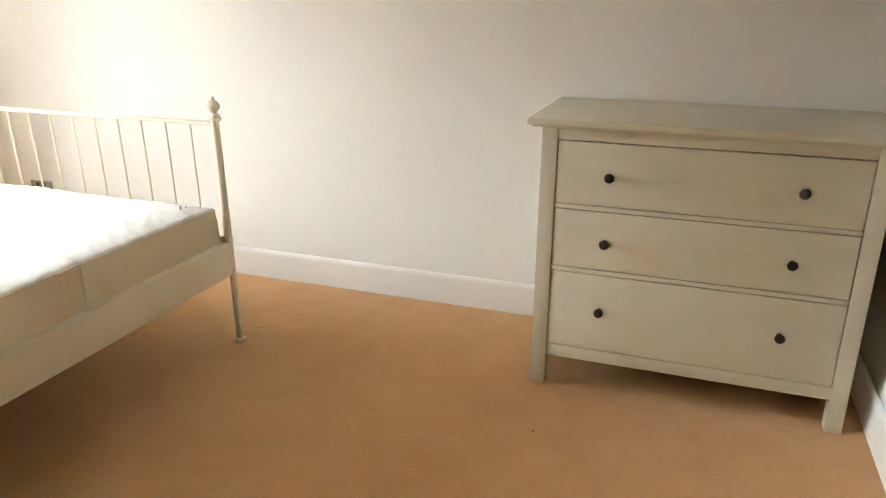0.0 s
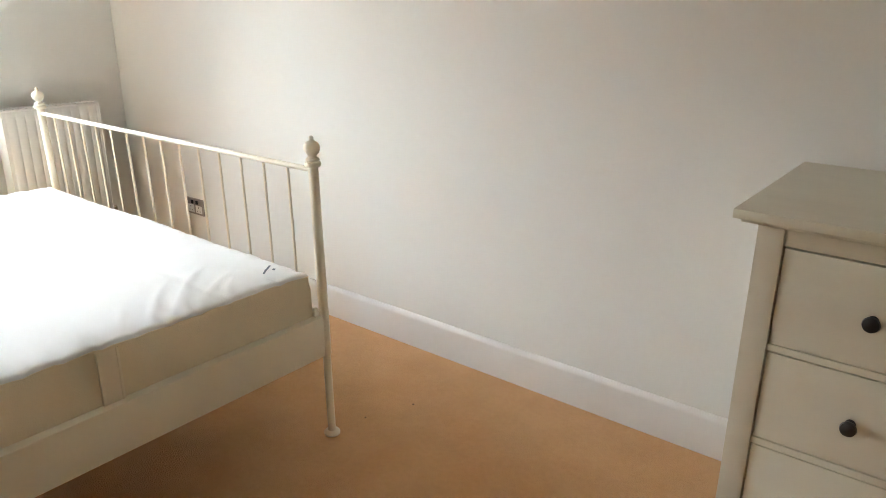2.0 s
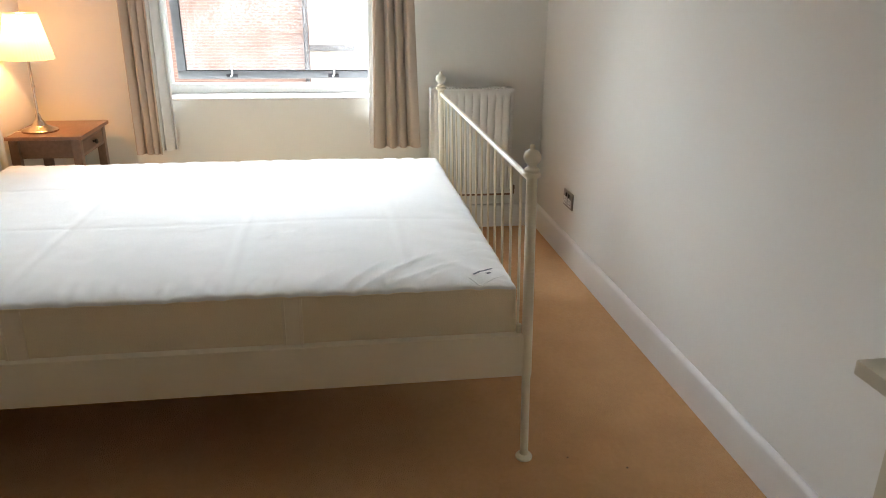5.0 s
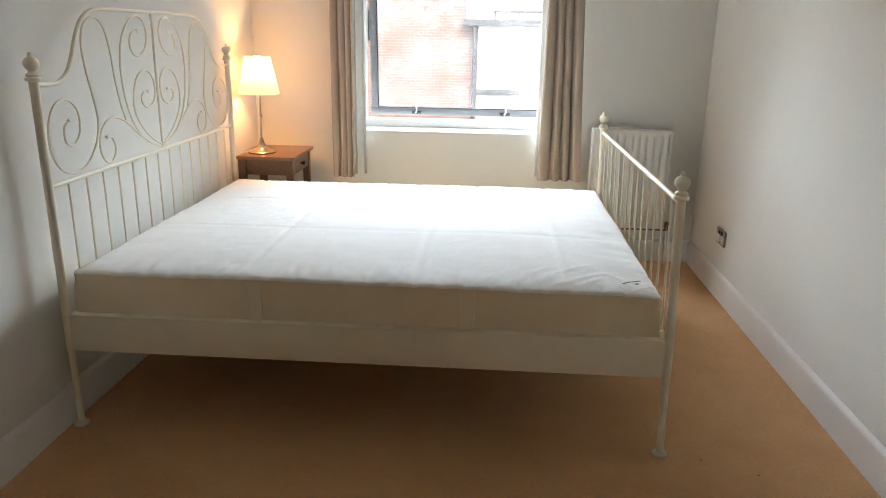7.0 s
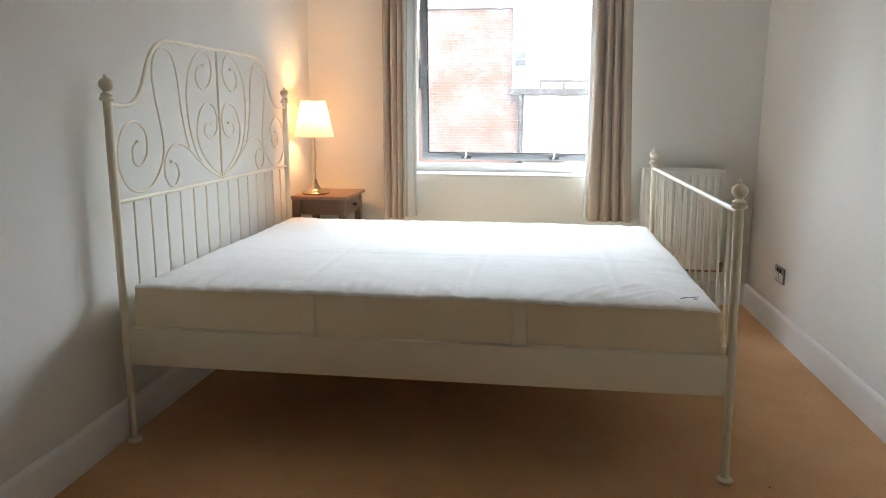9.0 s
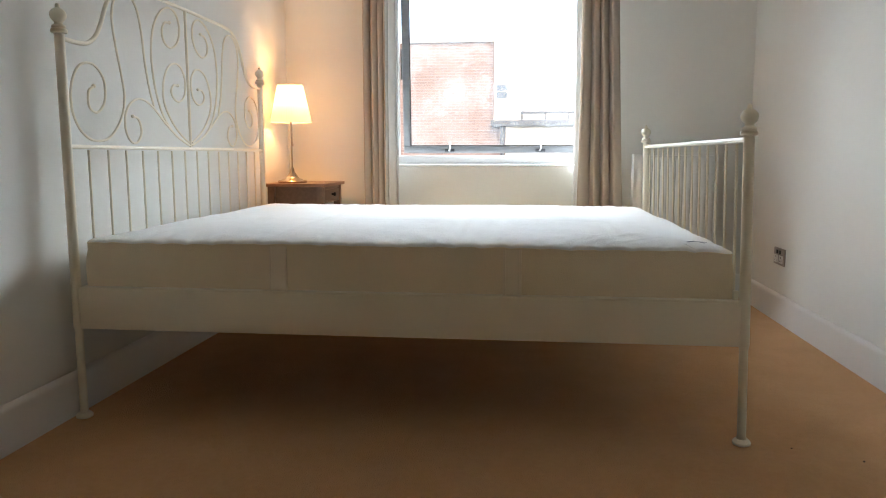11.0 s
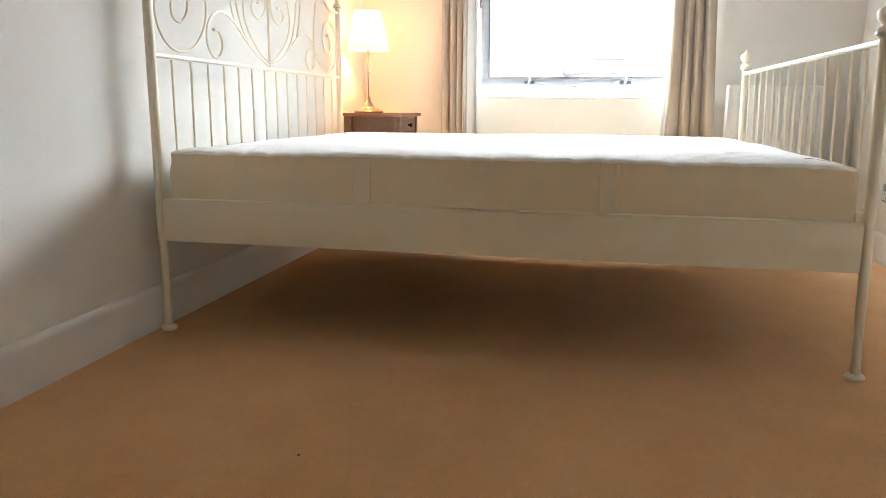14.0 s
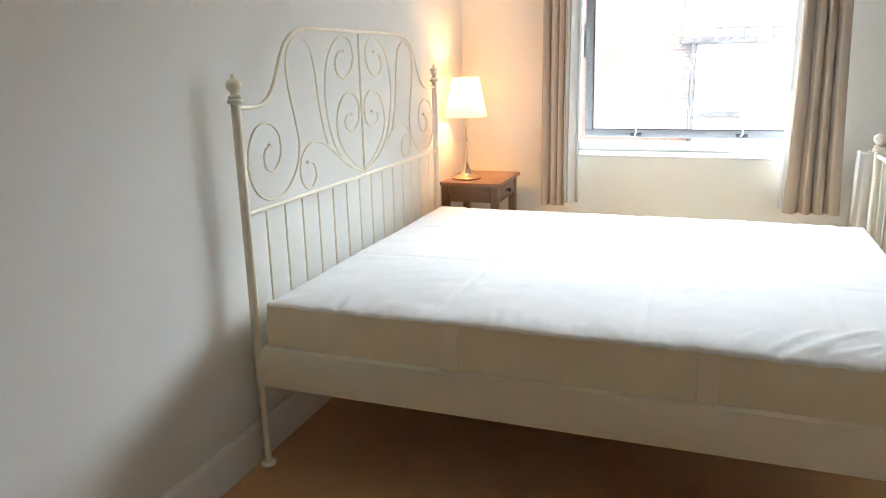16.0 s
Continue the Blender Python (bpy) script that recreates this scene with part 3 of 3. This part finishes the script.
    rim += [vert(i, ny, nz - 1) for i in range(nx, 0, -1)] + [vert(0, j, nz - 1) for j in range(ny, 0, -1)]
    return bm, [v.co.copy() for v in rim]


bm, rim = rounded_block()
top, under = bm.copy(), bm.copy()
bmesh.ops.delete(bm, geom=[f for f in bm.faces if f.material_index != 0], context="FACES")
bmesh.ops.delete(top, geom=[f for f in top.faces if f.material_index != 1], context="FACES")
bmesh.ops.delete(under, geom=[f for f in under.faces if f.material_index != 2], context="FACES")
for half_mesh in (bm, top, under):
    for f in half_mesh.faces:
        f.material_index = 0
border = part("border", bm, BORDER_WARM, mattress, "cloth side border, warm shade put into its cream colour", 60)
part("top_panel", top, TICKING, mattress, "white cloth top, lightly creased", 60)
part("underside", under, UNDERSIDE_DARK, mattress, "unseen underside, darkened to deepen the shade below", 60)
part("piping", tube(rim[::2], 0.0017, 6, True), BORDER_WARM, mattress, "stitched edge piping")
for y in (0.660, 1.378):
    for x, s in ((MX1, 1), (MX0, -1)):
        bm = bmesh.new()
        cols = []
        for k in range(11):
            z = MZ0 + 0.006 + (MZ1 - 0.016 - MZ0) * k / 10
            f = (z - MZ0) / (MZ1 - MZ0)
            o = x + s * (0.0055 + 0.006 * math.sin(math.pi * f) + 0.002 * math.sin(7 * f + y))
            cols.append([bm.verts.new((o + s * h, y + w, z)) for w, h in ((-0.028, -0.004), (-0.027, 0.003), (-0.020, 0.0045), (-0.019, 0.003), (0.019, 0.003), (0.020, 0.0045), (0.027, 0.003), (0.028, -0.004))])
        for a, b in zip(cols, cols[1:]):
            for i in range(7):
                bm.faces.new((a[i], a[i + 1], b[i + 1], b[i]))
        bmesh.ops.recalc_face_normals(bm, faces=bm.faces[:])
        part("strap", bm, STRAP, mattress, "stitched carrying strap")


def flat_patch(cx, cy, along, length, width, lift, nx=8, ny=4):
    """A cloth patch that follows the mattress top."""
    d = Vector((*along, 0)).normalized()
    e = Vector((-d.y, d.x, 0))
    bm = bmesh.new()
    rows = []
    for i in range(nx + 1):
        row = []
        for j in range(ny + 1):
            p = Vector((cx, cy, 0)) + d * length * (i / nx - 0.5) + e * width * (j / ny - 0.5)
            row.append(bm.verts.new((p.x, p.y, MZ1 + mattress_z(p.x, p.y) + lift)))
        rows.append(row)
    for a, b in zip(rows, rows[1:]):
        for j in range(ny):
            bm.faces.new((a[j], b[j], b[j + 1], a[j + 1]))
    ext = bmesh.ops.extrude_face_region(bm, geom=bm.faces[:])
    bmesh.ops.translate(bm, verts=[v for v in ext["geom"] if isinstance(v, bmesh.types.BMVert)], vec=(0, 0, 0.0007))
    bmesh.ops.recalc_face_normals(bm, faces=bm.faces[:])
    return bm


tag = part("label", flat_patch(-0.080, 1.936, (-0.64, 0.77), 0.108, 0.048, 0.0002), TICKING, mattress, "white woven corner label")
part("print_bar", flat_patch(-0.114, 1.930, (-0.64, 0.77), 0.088, 0.006, 0.0012, 8, 2), INK, tag, "dark unreadable print")
part("print_bar", flat_patch(-0.100, 1.944, (-0.64, 0.77), 0.018, 0.008, 0.0012, 4, 2), INK, tag, "dark unreadable print")

# ---- chest of drawers ----
DX0, DX1, DY0, DY1, DH = 1.140, 2.254, 2.118, 2.706, 0.960
chest = thing("chest_of_drawers", ((DX0 + DX1) / 2, (DY0 + DY1) / 2, 0), "cream-white painted three-drawer chest with dark round knobs", "chest of drawers")
bm = box((DX0, DY0, DH - 0.020), (DX1, DY1, DH), 0.003)
add_box(bm, (DX0 + 0.014, DY0 + 0.014, DH - 0.029), (DX1 - 0.014, DY1, DH - 0.020), 0.003)
part("top", bm, DRESSER_WHITE, chest)
LX0, FY = DX0 + 0.045, DY0 + 0.026
LX1 = 2 * 1.697 - LX0
for x in (LX0, LX1 - 0.052):
    for y in (FY, DY1 - 0.055):
        part("leg", box((x, y, 0), (x + 0.052, y + 0.050, DH - 0.029), 0.003), DRESSER_WHITE, chest)
for x in (LX0 + 0.014, LX1 - 0.034):
    part("side_panel", box((x, FY + 0.050, 0.115), (x + 0.020, DY1 - 0.055, DH - 0.029)), DRESSER_WHITE, chest)
part("back_panel", box((LX0 + 0.052, DY1 - 0.020, 0.115), (LX1 - 0.052, DY1 - 0.010, DH - 0.029)), DRESSER_WHITE, chest)
IX0, IX1 = LX0 + 0.052, LX1 - 0.052
for z0_, z1_ in ((0.893, DH - 0.029), (0.665, 0.680), (0.443, 0.458), (0.115, 0.160)):
    part("cross_rail", box((IX0, FY + 0.003, z0_), (IX1, FY + 0.026, z1_), 0.0015), DRESSER_WHITE, chest)
part("carcass_bottom", box((IX0, FY + 0.026, 0.125), (IX1, DY1 - 0.020, 0.140)), DRESSER_INSIDE, chest, "dark unpainted carcass")
for z0_, z1_ in ((0.682, 0.889), (0.461, 0.6615), (0.163, 0.4395)):
    d = part("drawer", box((IX0 + 0.003, FY + 0.004, z0_), (IX1 - 0.003, FY + 0.024, z1_), 0.0018), DRESSER_WHITE, chest)
    part("drawer_box", box((IX0 + 0.012, FY + 0.024, z0_ + 0.01), (IX1 - 0.012, DY1 - 0.05, z1_ - 0.03)), DRESSER_INSIDE, d, "plain drawer box")
    for x in (1.413, 1.981):
        zk = z0_ + (z1_ - z0_) * (0.483 if z0_ > 0.2 else 0.538)
        part("knob", lathe((x, FY + 0.004, zk), [(0.010, 0.0), (0.0075, -0.006), (0.0080, -0.012), (0.0140, -0.018), (0.0160, -0.023), (0.0145, -0.029), (0.0080, -0.033), (0.001, -0.034)], axis="Y", steps=18), KNOB_BLACK, d, "dark bronze round knob")

# ---- bedside table ----
TX0, TX1, TY0, TY1, TH = -2.238, -1.782, -0.030, 0.318, 0.688
table = thing("bedside_table", ((TX0 + TX1) / 2, (TY0 + TY1) / 2, 0), "dark grey-brown stained wooden bedside table with one drawer", "bedside table")
part("tabletop", box((TX0, TY0, TH - 0.018), (TX1, TY1, TH), 0.003), TABLE_TOP_LIT, table, "stained table top, reddish lamp glow put into its colour")
for x in (TX0 + 0.022, TX1 - 0.062):
    for y in (TY0 + 0.012, TY1 - 0.056):
        part("leg", box((x, y, 0), (x + 0.040, y + 0.040, TH - 0.018), 0.003), DARK_WOOD, table)
for x in (TX0 + 0.046, TX1 - 0.064):
    part("side_panel", box((x, TY0 + 0.052, 0.575), (x + 0.018, TY1 - 0.056, TH - 0.018)), DARK_WOOD, table)
part("back_panel", box((TX0 + 0.062, TY0 + 0.018, 0.575), (TX1 - 0.062, TY0 + 0.030, TH - 0.018)), DARK_WOOD, table)
part("front_rail", box((TX0 + 0.062, TY1 - 0.044, 0.575), (TX1 - 0.062, TY1 - 0.022, 0.588), 0.001), DARK_WOOD, table)
part("front_rail", box((TX0 + 0.062, TY1 - 0.044, 0.652), (TX1 - 0.062, TY1 - 0.022, TH - 0.018), 0.001), DARK_WOOD, table)
d = part("drawer", box((TX0 + 0.065, TY1 - 0.042, 0.590), (TX1 - 0.065, TY1 - 0.021, 0.650), 0.0015), DARK_WOOD, table)
part("knob", lathe(((TX0 + TX1) / 2, TY1 - 0.021, 0.620), [(0.007, 0.0), (0.006, 0.008), (0.012, 0.014), (0.013, 0.019), (0.009, 0.024), (0.001, 0.026)], axis="Y", steps=16), KNOB_BLACK, d, "dark round knob")
part("shelf", box((TX0 + 0.024, TY0 + 0.014, 0.170), (TX1 - 0.024, TY1 - 0.018, 0.186), 0.002), DARK_WOOD, table)

# ---- table lamp ----
QX, QY = -1.930, 0.088
lamp = thing("table_lamp", (QX, QY, TH), "lit nickel table lamp with white pleated fabric shade", "lamp")
part("base", lathe((QX, QY, TH), [(0.080, 0.0), (0.083, 0.004), (0.083, 0.010), (0.078, 0.014), (0.062, 0.017), (0.056, 0.021), (0.050, 0.024), (0.038, 0.028), (0.034, 0.034), (0.027, 0.044), (0.020, 0.054),
     (0.014, 0.064), (0.0125, 0.074), (0.010, 0.082), (0.006, 0.090)], steps=36), NICKEL, lamp, "turned nickel base")
part("stem", lathe((QX, QY, TH), [(0.0050, 0.088), (0.0050, 0.36), (0.008, 0.365), (0.013, 0.370), (0.013, 0.415), (0.004, 0.418)], steps=14), NICKEL, lamp)
bm = tube([(QX + 0.012, QY + 0.010, TH + 0.34), (QX + 0.012, QY + 0.010, TH + 0.225)], 0.0009, 6)
add_lathe(bm, (QX + 0.012, QY + 0.010, TH + 0.208), [(0.001, 0.0), (0.0045, 0.004), (0.0045, 0.012), (0.001, 0.018)], steps=10)
part("pull_chain", bm, NICKEL, lamp)


def shade():
    """A pleated cone, open above and below, with turned edges."""
    bm = bmesh.new()
    rings = []
    n = 144
    for z, r in ((1.030, 0.1135), (1.034, 0.1150), (1.10, 0.101), (1.17, 0.0855), (1.236, 0.0715), (1.240, 0.0705)):
        ring = []
        for k in range(n):
            a = 2 * math.pi * k / n
            q = r + 0.0012 * math.cos(48 * a)
            ring.append(bm.verts.new((QX + q * math.cos(a), QY + q * math.sin(a), z)))
        rings.append(ring)
    for a, b in zip(rings, rings[1:]):
        for k in range(n):
            bm.faces.new((a[k], a[(k + 1) % n], b[(k + 1) % n], b[k]))
    bmesh.ops.recalc_face_normals(bm, faces=bm.faces[:])
    return bm


sh = part("shade", shade(), SHADE, lamp, "white pleated fabric shade", 60)
bm = tube([(QX + 0.0705 * math.cos(a), QY + 0.0705 * math.sin(a), 1.238) for a in np.linspace(0, 2 * math.pi, 36, endpoint=False)], 0.0015, 6, True)
for k in range(3):
    a = radians(40 + 120 * k)
    add_tube(bm, [(QX, QY, 1.222), (QX + 0.070 * math.cos(a), QY + 0.070 * math.sin(a), 1.237)], 0.0014, 6)
add_lathe(bm, (QX, QY, 1.218), [(0.007, 0.0), (0.007, 0.006), (0.005, 0.010), (0.007, 0.016), (0.001, 0.024)], steps=12)
part("shade_ring", bm, NICKEL, sh, "wire spider ring with a small finial")
part("bulb", lathe((QX, QY, TH + 0.418), [(0.010, 0.0), (0.012, 0.010), (0.014, 0.018), (0.010, 0.030), (0.001, 0.034)], steps=16), BULB, lamp, "glowing bulb")
part("cable", tube(smooth_line([(QX + 0.02, QY - 0.078, TH + 0.005), (QX + 0.05, QY - 0.095, TH + 0.008), (QX + 0.10, QY - 0.10, TH + 0.004), (QX + 0.155, QY - 0.105, TH + 0.004)]), 0.0028, 8), CABLE, lamp, "pale lamp flex")

# ---- curtains ----
def curtain_sheet(y0, y1, x0, folds, depth, z0, z1, phase=0.0, lean=0.0, flare=0.0, ny=140, nz=36, turn=0.0, thick=0.003):
    """A hanging cloth with rounded folds that wander a little on the way down."""
    bm = bmesh.new()
    rows = []
    for k in range(nz + 1):
        f = k / nz
        z = z0 + (z1 - z0) * f
        row = []
        for j in range(ny + 1):
            s = j / ny
            a = 2 * math.pi * folds * (s + 0.045 * math.sin(7.3 * s + 2.0 * phase)) + phase + 0.5 * noise.noise((s * 3, f * 2.2, phase))
            fold = 2.0 * abs(math.sin(a / 2)) ** 0.75 - 1.0
            y = y0 + (y1 - y0) * s + 0.006 * math.cos(a) + (s - 0.5) * flare * (1 - f) ** 2 + lean * (1 - f)
            x = x0 + depth * fold * (0.85 + 0.3 * noise.noise((s * 4, f * 1.6, 3 + phase))) + turn * s
            row.append(bm.verts.new((x, y, z + 0.004 * math.sin(a) * (1 - f) ** 6)))
        rows.append(row)
    for a, b in zip(rows, rows[1:]):
        for j in range(ny):
            bm.faces.new((a[j], a[j + 1], b[j + 1], b[j]))
    ext = bmesh.ops.extrude_face_region(bm, geom=bm.faces[:])
    bmesh.ops.translate(bm, verts=[v for v in ext["geom"] if isinstance(v, bmesh.types.BMVert)], vec=(-thick, 0, 0))
    bmesh.ops.recalc_face_normals(bm, faces=bm.faces[:])
    return bm


CZ = 2.28
left = thing("curtain", (-2.21, 0.54, 0.51), "tan cloth curtain with white lining, drawn open", "curtain", "curtains at the window")
part("cloth", curtain_sheet(0.452, 0.592, -2.205, 3.4, 0.026, 0.508, CZ, 0.4), CURTAIN, left, "tan heavy cloth", 80)
part("lining", curtain_sheet(0.566, 0.658, -2.228, 2.3, 0.018, 0.520, CZ, 2.0, turn=-0.020, flare=0.02), LINING, left, "white lining turned out at the edge", 80)
right = thing("curtain", (-2.21, 1.86, 0.52), "tan cloth curtain with white lining, drawn open", "curtain", "curtains at the window")
part("cloth", curtain_sheet(1.722, 1.925, -2.205, 3.7, 0.034, 0.522, CZ, 1.2, flare=0.06, lean=0.035), CURTAIN, right, "tan heavy cloth", 80)
part("lining", curtain_sheet(1.700, 1.90, -2.242, 2.5, 0.012, 0.534, CZ, 0.2), LINING, right, "white lining behind the edge", 80)
pole = thing("curtain_pole", (-2.21, 1.2, CZ), "slim dark metal curtain pole", "curtain pole")
part("pole", tube([(-2.21, 0.30, CZ + 0.004), (-2.21, 2.12, CZ + 0.004)], 0.012, 12), POLE, pole)
for y in (0.36, 2.06):
    part("bracket", tube([(-2.21, y, CZ + 0.004), (W, y, CZ + 0.004)], 0.007, 8), POLE, pole)

# ---- radiator ----
RY0, RY1, RZ0, RZ1, RX = 2.046, 2.512, 0.250, 0.848, -2.138
rad = thing("radiator", (RX - 0.05, (RY0 + RY1) / 2, RZ0), "white enamelled ribbed panel radiator on the wall", "radiator")


def ribbed_panel(x, face):
    """A pressed sheet: flat margins and rounded upright channels."""
    bm = bmesh.new()
    n, ribs = 200, 10
    zs = [RZ0, RZ0 + 0.020, RZ0 + 0.045, RZ1 - 0.050, RZ1 - 0.028, RZ1 - 0.006, RZ1]
    deep = [0.0, 0.0, 1.0, 1.0, 0.0, 0.0, -0.4]
    rows = []
    for z, w in zip(zs, deep):
        row = []
        for j in range(n + 1):
            s = j / n
            y = RY0 + (RY1 - RY0) * s
            u = (s - 0.035) / 0.93 * ribs
            rib = 0.0
            if 0 < u < ribs:
                rib = max(0.0, math.sin(math.pi * (u % 1.0))) ** 0.6
            o = 0.012 * rib * w if w > 0 else 0.012 * w
            row.append(bm.verts.new((x + face * o, y, z)))
        rows.append(row)
    for a, b in zip(rows, rows[1:]):
        for j in range(n):
            bm.faces.new((a[j], a[j + 1], b[j + 1], b[j]))
    ext = bmesh.ops.extrude_face_region(bm, geom=bm.faces[:])
    bmesh.ops.translate(bm, verts=[v for v in ext["geom"] if isinstance(v, bmesh.types.BMVert)], vec=(-0.004 * face, 0, 0))
    bmesh.ops.recalc_face_normals(bm, faces=bm.faces[:])
    return bm


part("front_panel", ribbed_panel(RX - 0.012, 1), RADIATOR, rad, "", 50)
part("back_panel", ribbed_panel(RX - 0.088, 1), RADIATOR, rad, "", 50)
for y in (RY0 - 0.003, RY1 - 0.001):
    part("side_cover", box((RX - 0.098, y, RZ0 + 0.02), (RX - 0.010, y + 0.004, RZ1 + 0.002), 0.0015), RADIATOR, rad)
bm = bmesh.new()
for k in range(24):
    y = RY0 + 0.006 + (RY1 - RY0 - 0.012) * k / 23
    add_box(bm, (RX - 0.094, y - 0.004, RZ1 - 0.002), (RX - 0.014, y + 0.004, RZ1 + 0.003))
add_box(bm, (RX - 0.090, RY0, RZ1 - 0.010), (RX - 0.020, RY1, RZ1 - 0.0035))
add_box(bm, (RX - 0.020, RY0, RZ1 - 0.006), (RX - 0.010, RY1, RZ1 + 0.005), 0.002)
add_box(bm, (RX - 0.098, RY0, RZ1 - 0.006), (RX - 0.090, RY1, RZ1 + 0.005), 0.002)
part("top_grille", bm, RADIATOR, rad)
for y in (RY0 + 0.08, RY1 - 0.08):
    part("wall_bracket", box((W, y - 0.015, RZ0 + 0.08), (RX - 0.092, y + 0.015, RZ1 - 0.08), 0.002), RADIATOR, rad)
valve = part("valve", lathe((RX - 0.050, RY1 + 0.026, 0.232), [(0.010, 0.0), (0.012, 0.006), (0.012, 0.020), (0.009, 0.024), (0.013, 0.030), (0.013, 0.052), (0.006, 0.056)], steps=14), BRASS, rad, "metal lockshield valve")
part("pipe", tube([(RX - 0.050, RY1 + 0.026, 0.0), (RX - 0.050, RY1 + 0.026, 0.235)], 0.0075, 10), RADIATOR, valve)
part("feed_pipe", tube([(RX - 0.036, RY0 + 0.02, 0.236), (RX - 0.036, RY1 + 0.02, 0.236)], 0.0055, 10), COPPER, rad, "brown copper feed pipe")
part("valve_tail", tube([(RX - 0.050, RY1 - 0.004, 0.262), (RX - 0.050, RY1 + 0.026, 0.262)], 0.009, 10), BRASS, valve)

# ---- socket ----
KX, KZ = -1.700, 0.331
sock = thing("wall_socket", (KX, N, KZ), "brushed steel double wall socket with black inserts", "socket")
plate = part("plate", box((KX - 0.073, N - 0.009, KZ - 0.043), (KX + 0.073, N, KZ + 0.043), 0.003), STEEL, sock)
for s in (-1, 1):
    ins = part("insert", box((KX + s * 0.034 - 0.026, N - 0.0115, KZ - 0.032), (KX + s * 0.034 + 0.026, N - 0.008, KZ + 0.008), 0.001), ROCKER_WHITE, sock, "pale outlet face")
    for dx, dz, w, h in ((0, -0.002, 0.004, 0.008), (-0.011, -0.021, 0.006, 0.004), (0.011, -0.021, 0.006, 0.004)):
        part("slot", box((KX + s * 0.034 + dx - w / 2, N - 0.0122, KZ + dz - h / 2), (KX + s * 0.034 + dx + w / 2, N - 0.0110, KZ + dz + h / 2)), SOCKET_BLACK, ins)
    part("rocker", box((KX + s * 0.020 - 0.008, N - 0.0135, KZ + 0.014), (KX + s * 0.020 + 0.008, N - 0.008, KZ + 0.033), 0.0015), SOCKET_BLACK, sock, "black switch")

# ---- fluff on the carpet ----
for k, (x, y) in enumerate(((0.092, 2.357), (0.020, 2.191), (0.729, 0.754), (0.904, 1.017), (1.271, 1.823))):
    bm = bmesh.new()
    bmesh.ops.create_icosphere(bm, subdivisions=2, radius=0.003)
    for v in bm.verts:
        v.co *= 1 + 0.6 * noise.noise(v.co * 300 + Vector((k, 0, 0)))
        v.co.z *= 0.6
        v.co += Vector((x, y, 0.003))
    tagged(part("fluff", bm, CRUMB, None), "tiny dark speck of fluff on carpet", "fluff", "specks on the carpet")

# ---- outside ----
structure("ground", box((-400, -400, -5.2), (-2.7, 400, -5.0)), ASPHALT, "grey street surface far below the window", "ground", 0)
OX = -18.0
far = thing("opposite_building", (OX - 3, 0, -5.0), "red brick building with a white rendered bay across the street", "building")
part("brick_wall", box((OX - 6, -14, -5.0), (OX, 16, 3.9)), BRICK, far, "red brickwork", 0)
part("roof", box((OX - 6.3, -14.3, 3.9), (OX + 0.12, 16.3, 4.0), 0.02), RENDER_WHITE, far, "pale roof coping")
bay = part("rendered_bay", box((OX, 0.95, -5.0), (OX + 0.35, 6.5, 1.62)), RENDER_WHITE, far, "white rendered bay", 0)
part("ledge", box((OX, 0.55, 1.62), (OX + 0.55, 6.7, 1.78), 0.01), LEDGE_GREY, bay, "grey lead-covered ledge")
# dark grey upright along the near edge of the bay
part("bay_upright", tube([(OX + 0.42, 0.86, -5.0), (OX + 0.42, 0.86, 1.62)], 0.055, 10), LEDGE_GREY, far, "dark grey upright bar beside the bay")
part("sill", box((OX + 0.35, 0.95, -0.16), (OX + 0.50, 2.1, -0.02), 0.01), LEDGE_GREY, bay, "grey sill")
part("rendered_wall", box((OX, 0.62, 1.78), (OX + 0.30, 6.5, 3.9)), RENDER_WHITE, far, "white rendered upper storey", 0)
rail = part("balcony_rail", tube([(OX + 0.50, 1.35, 1.98), (OX + 0.50, 6.4, 1.98)], 0.035, 8), LEDGE_GREY, far, "grey metal rail above the ledge")
for k in range(9):
    part("baluster", tube([(OX + 0.50, 1.38 + 0.62 * k, 1.78), (OX + 0.50, 1.38 + 0.62 * k, 1.97)], 0.022, 6), LEDGE_GREY, rail)
for x, y, z, w, h in ((OX + 0.30, 0.66, 2.34, 0.34, 0.42), (OX + 0.30, 3.1, 1.95, 0.95, 1.45), (OX, -3.4, 1.2, 0.95, 1.45), (OX, -6.4, 1.2, 0.95, 1.45)):
    wn = part("window", box((x, y, z), (x + 0.06, y + w, z + h), 0.008), FRAME_WHITE, far, "white-framed window")
    for dz in (0.03, h / 2 + 0.01):
        part("pane", box((x + 0.055, y + 0.03, z + dz), (x + 0.066, y + w - 0.03, z + dz + h / 2 - 0.04)), FAR_GLASS, wn)
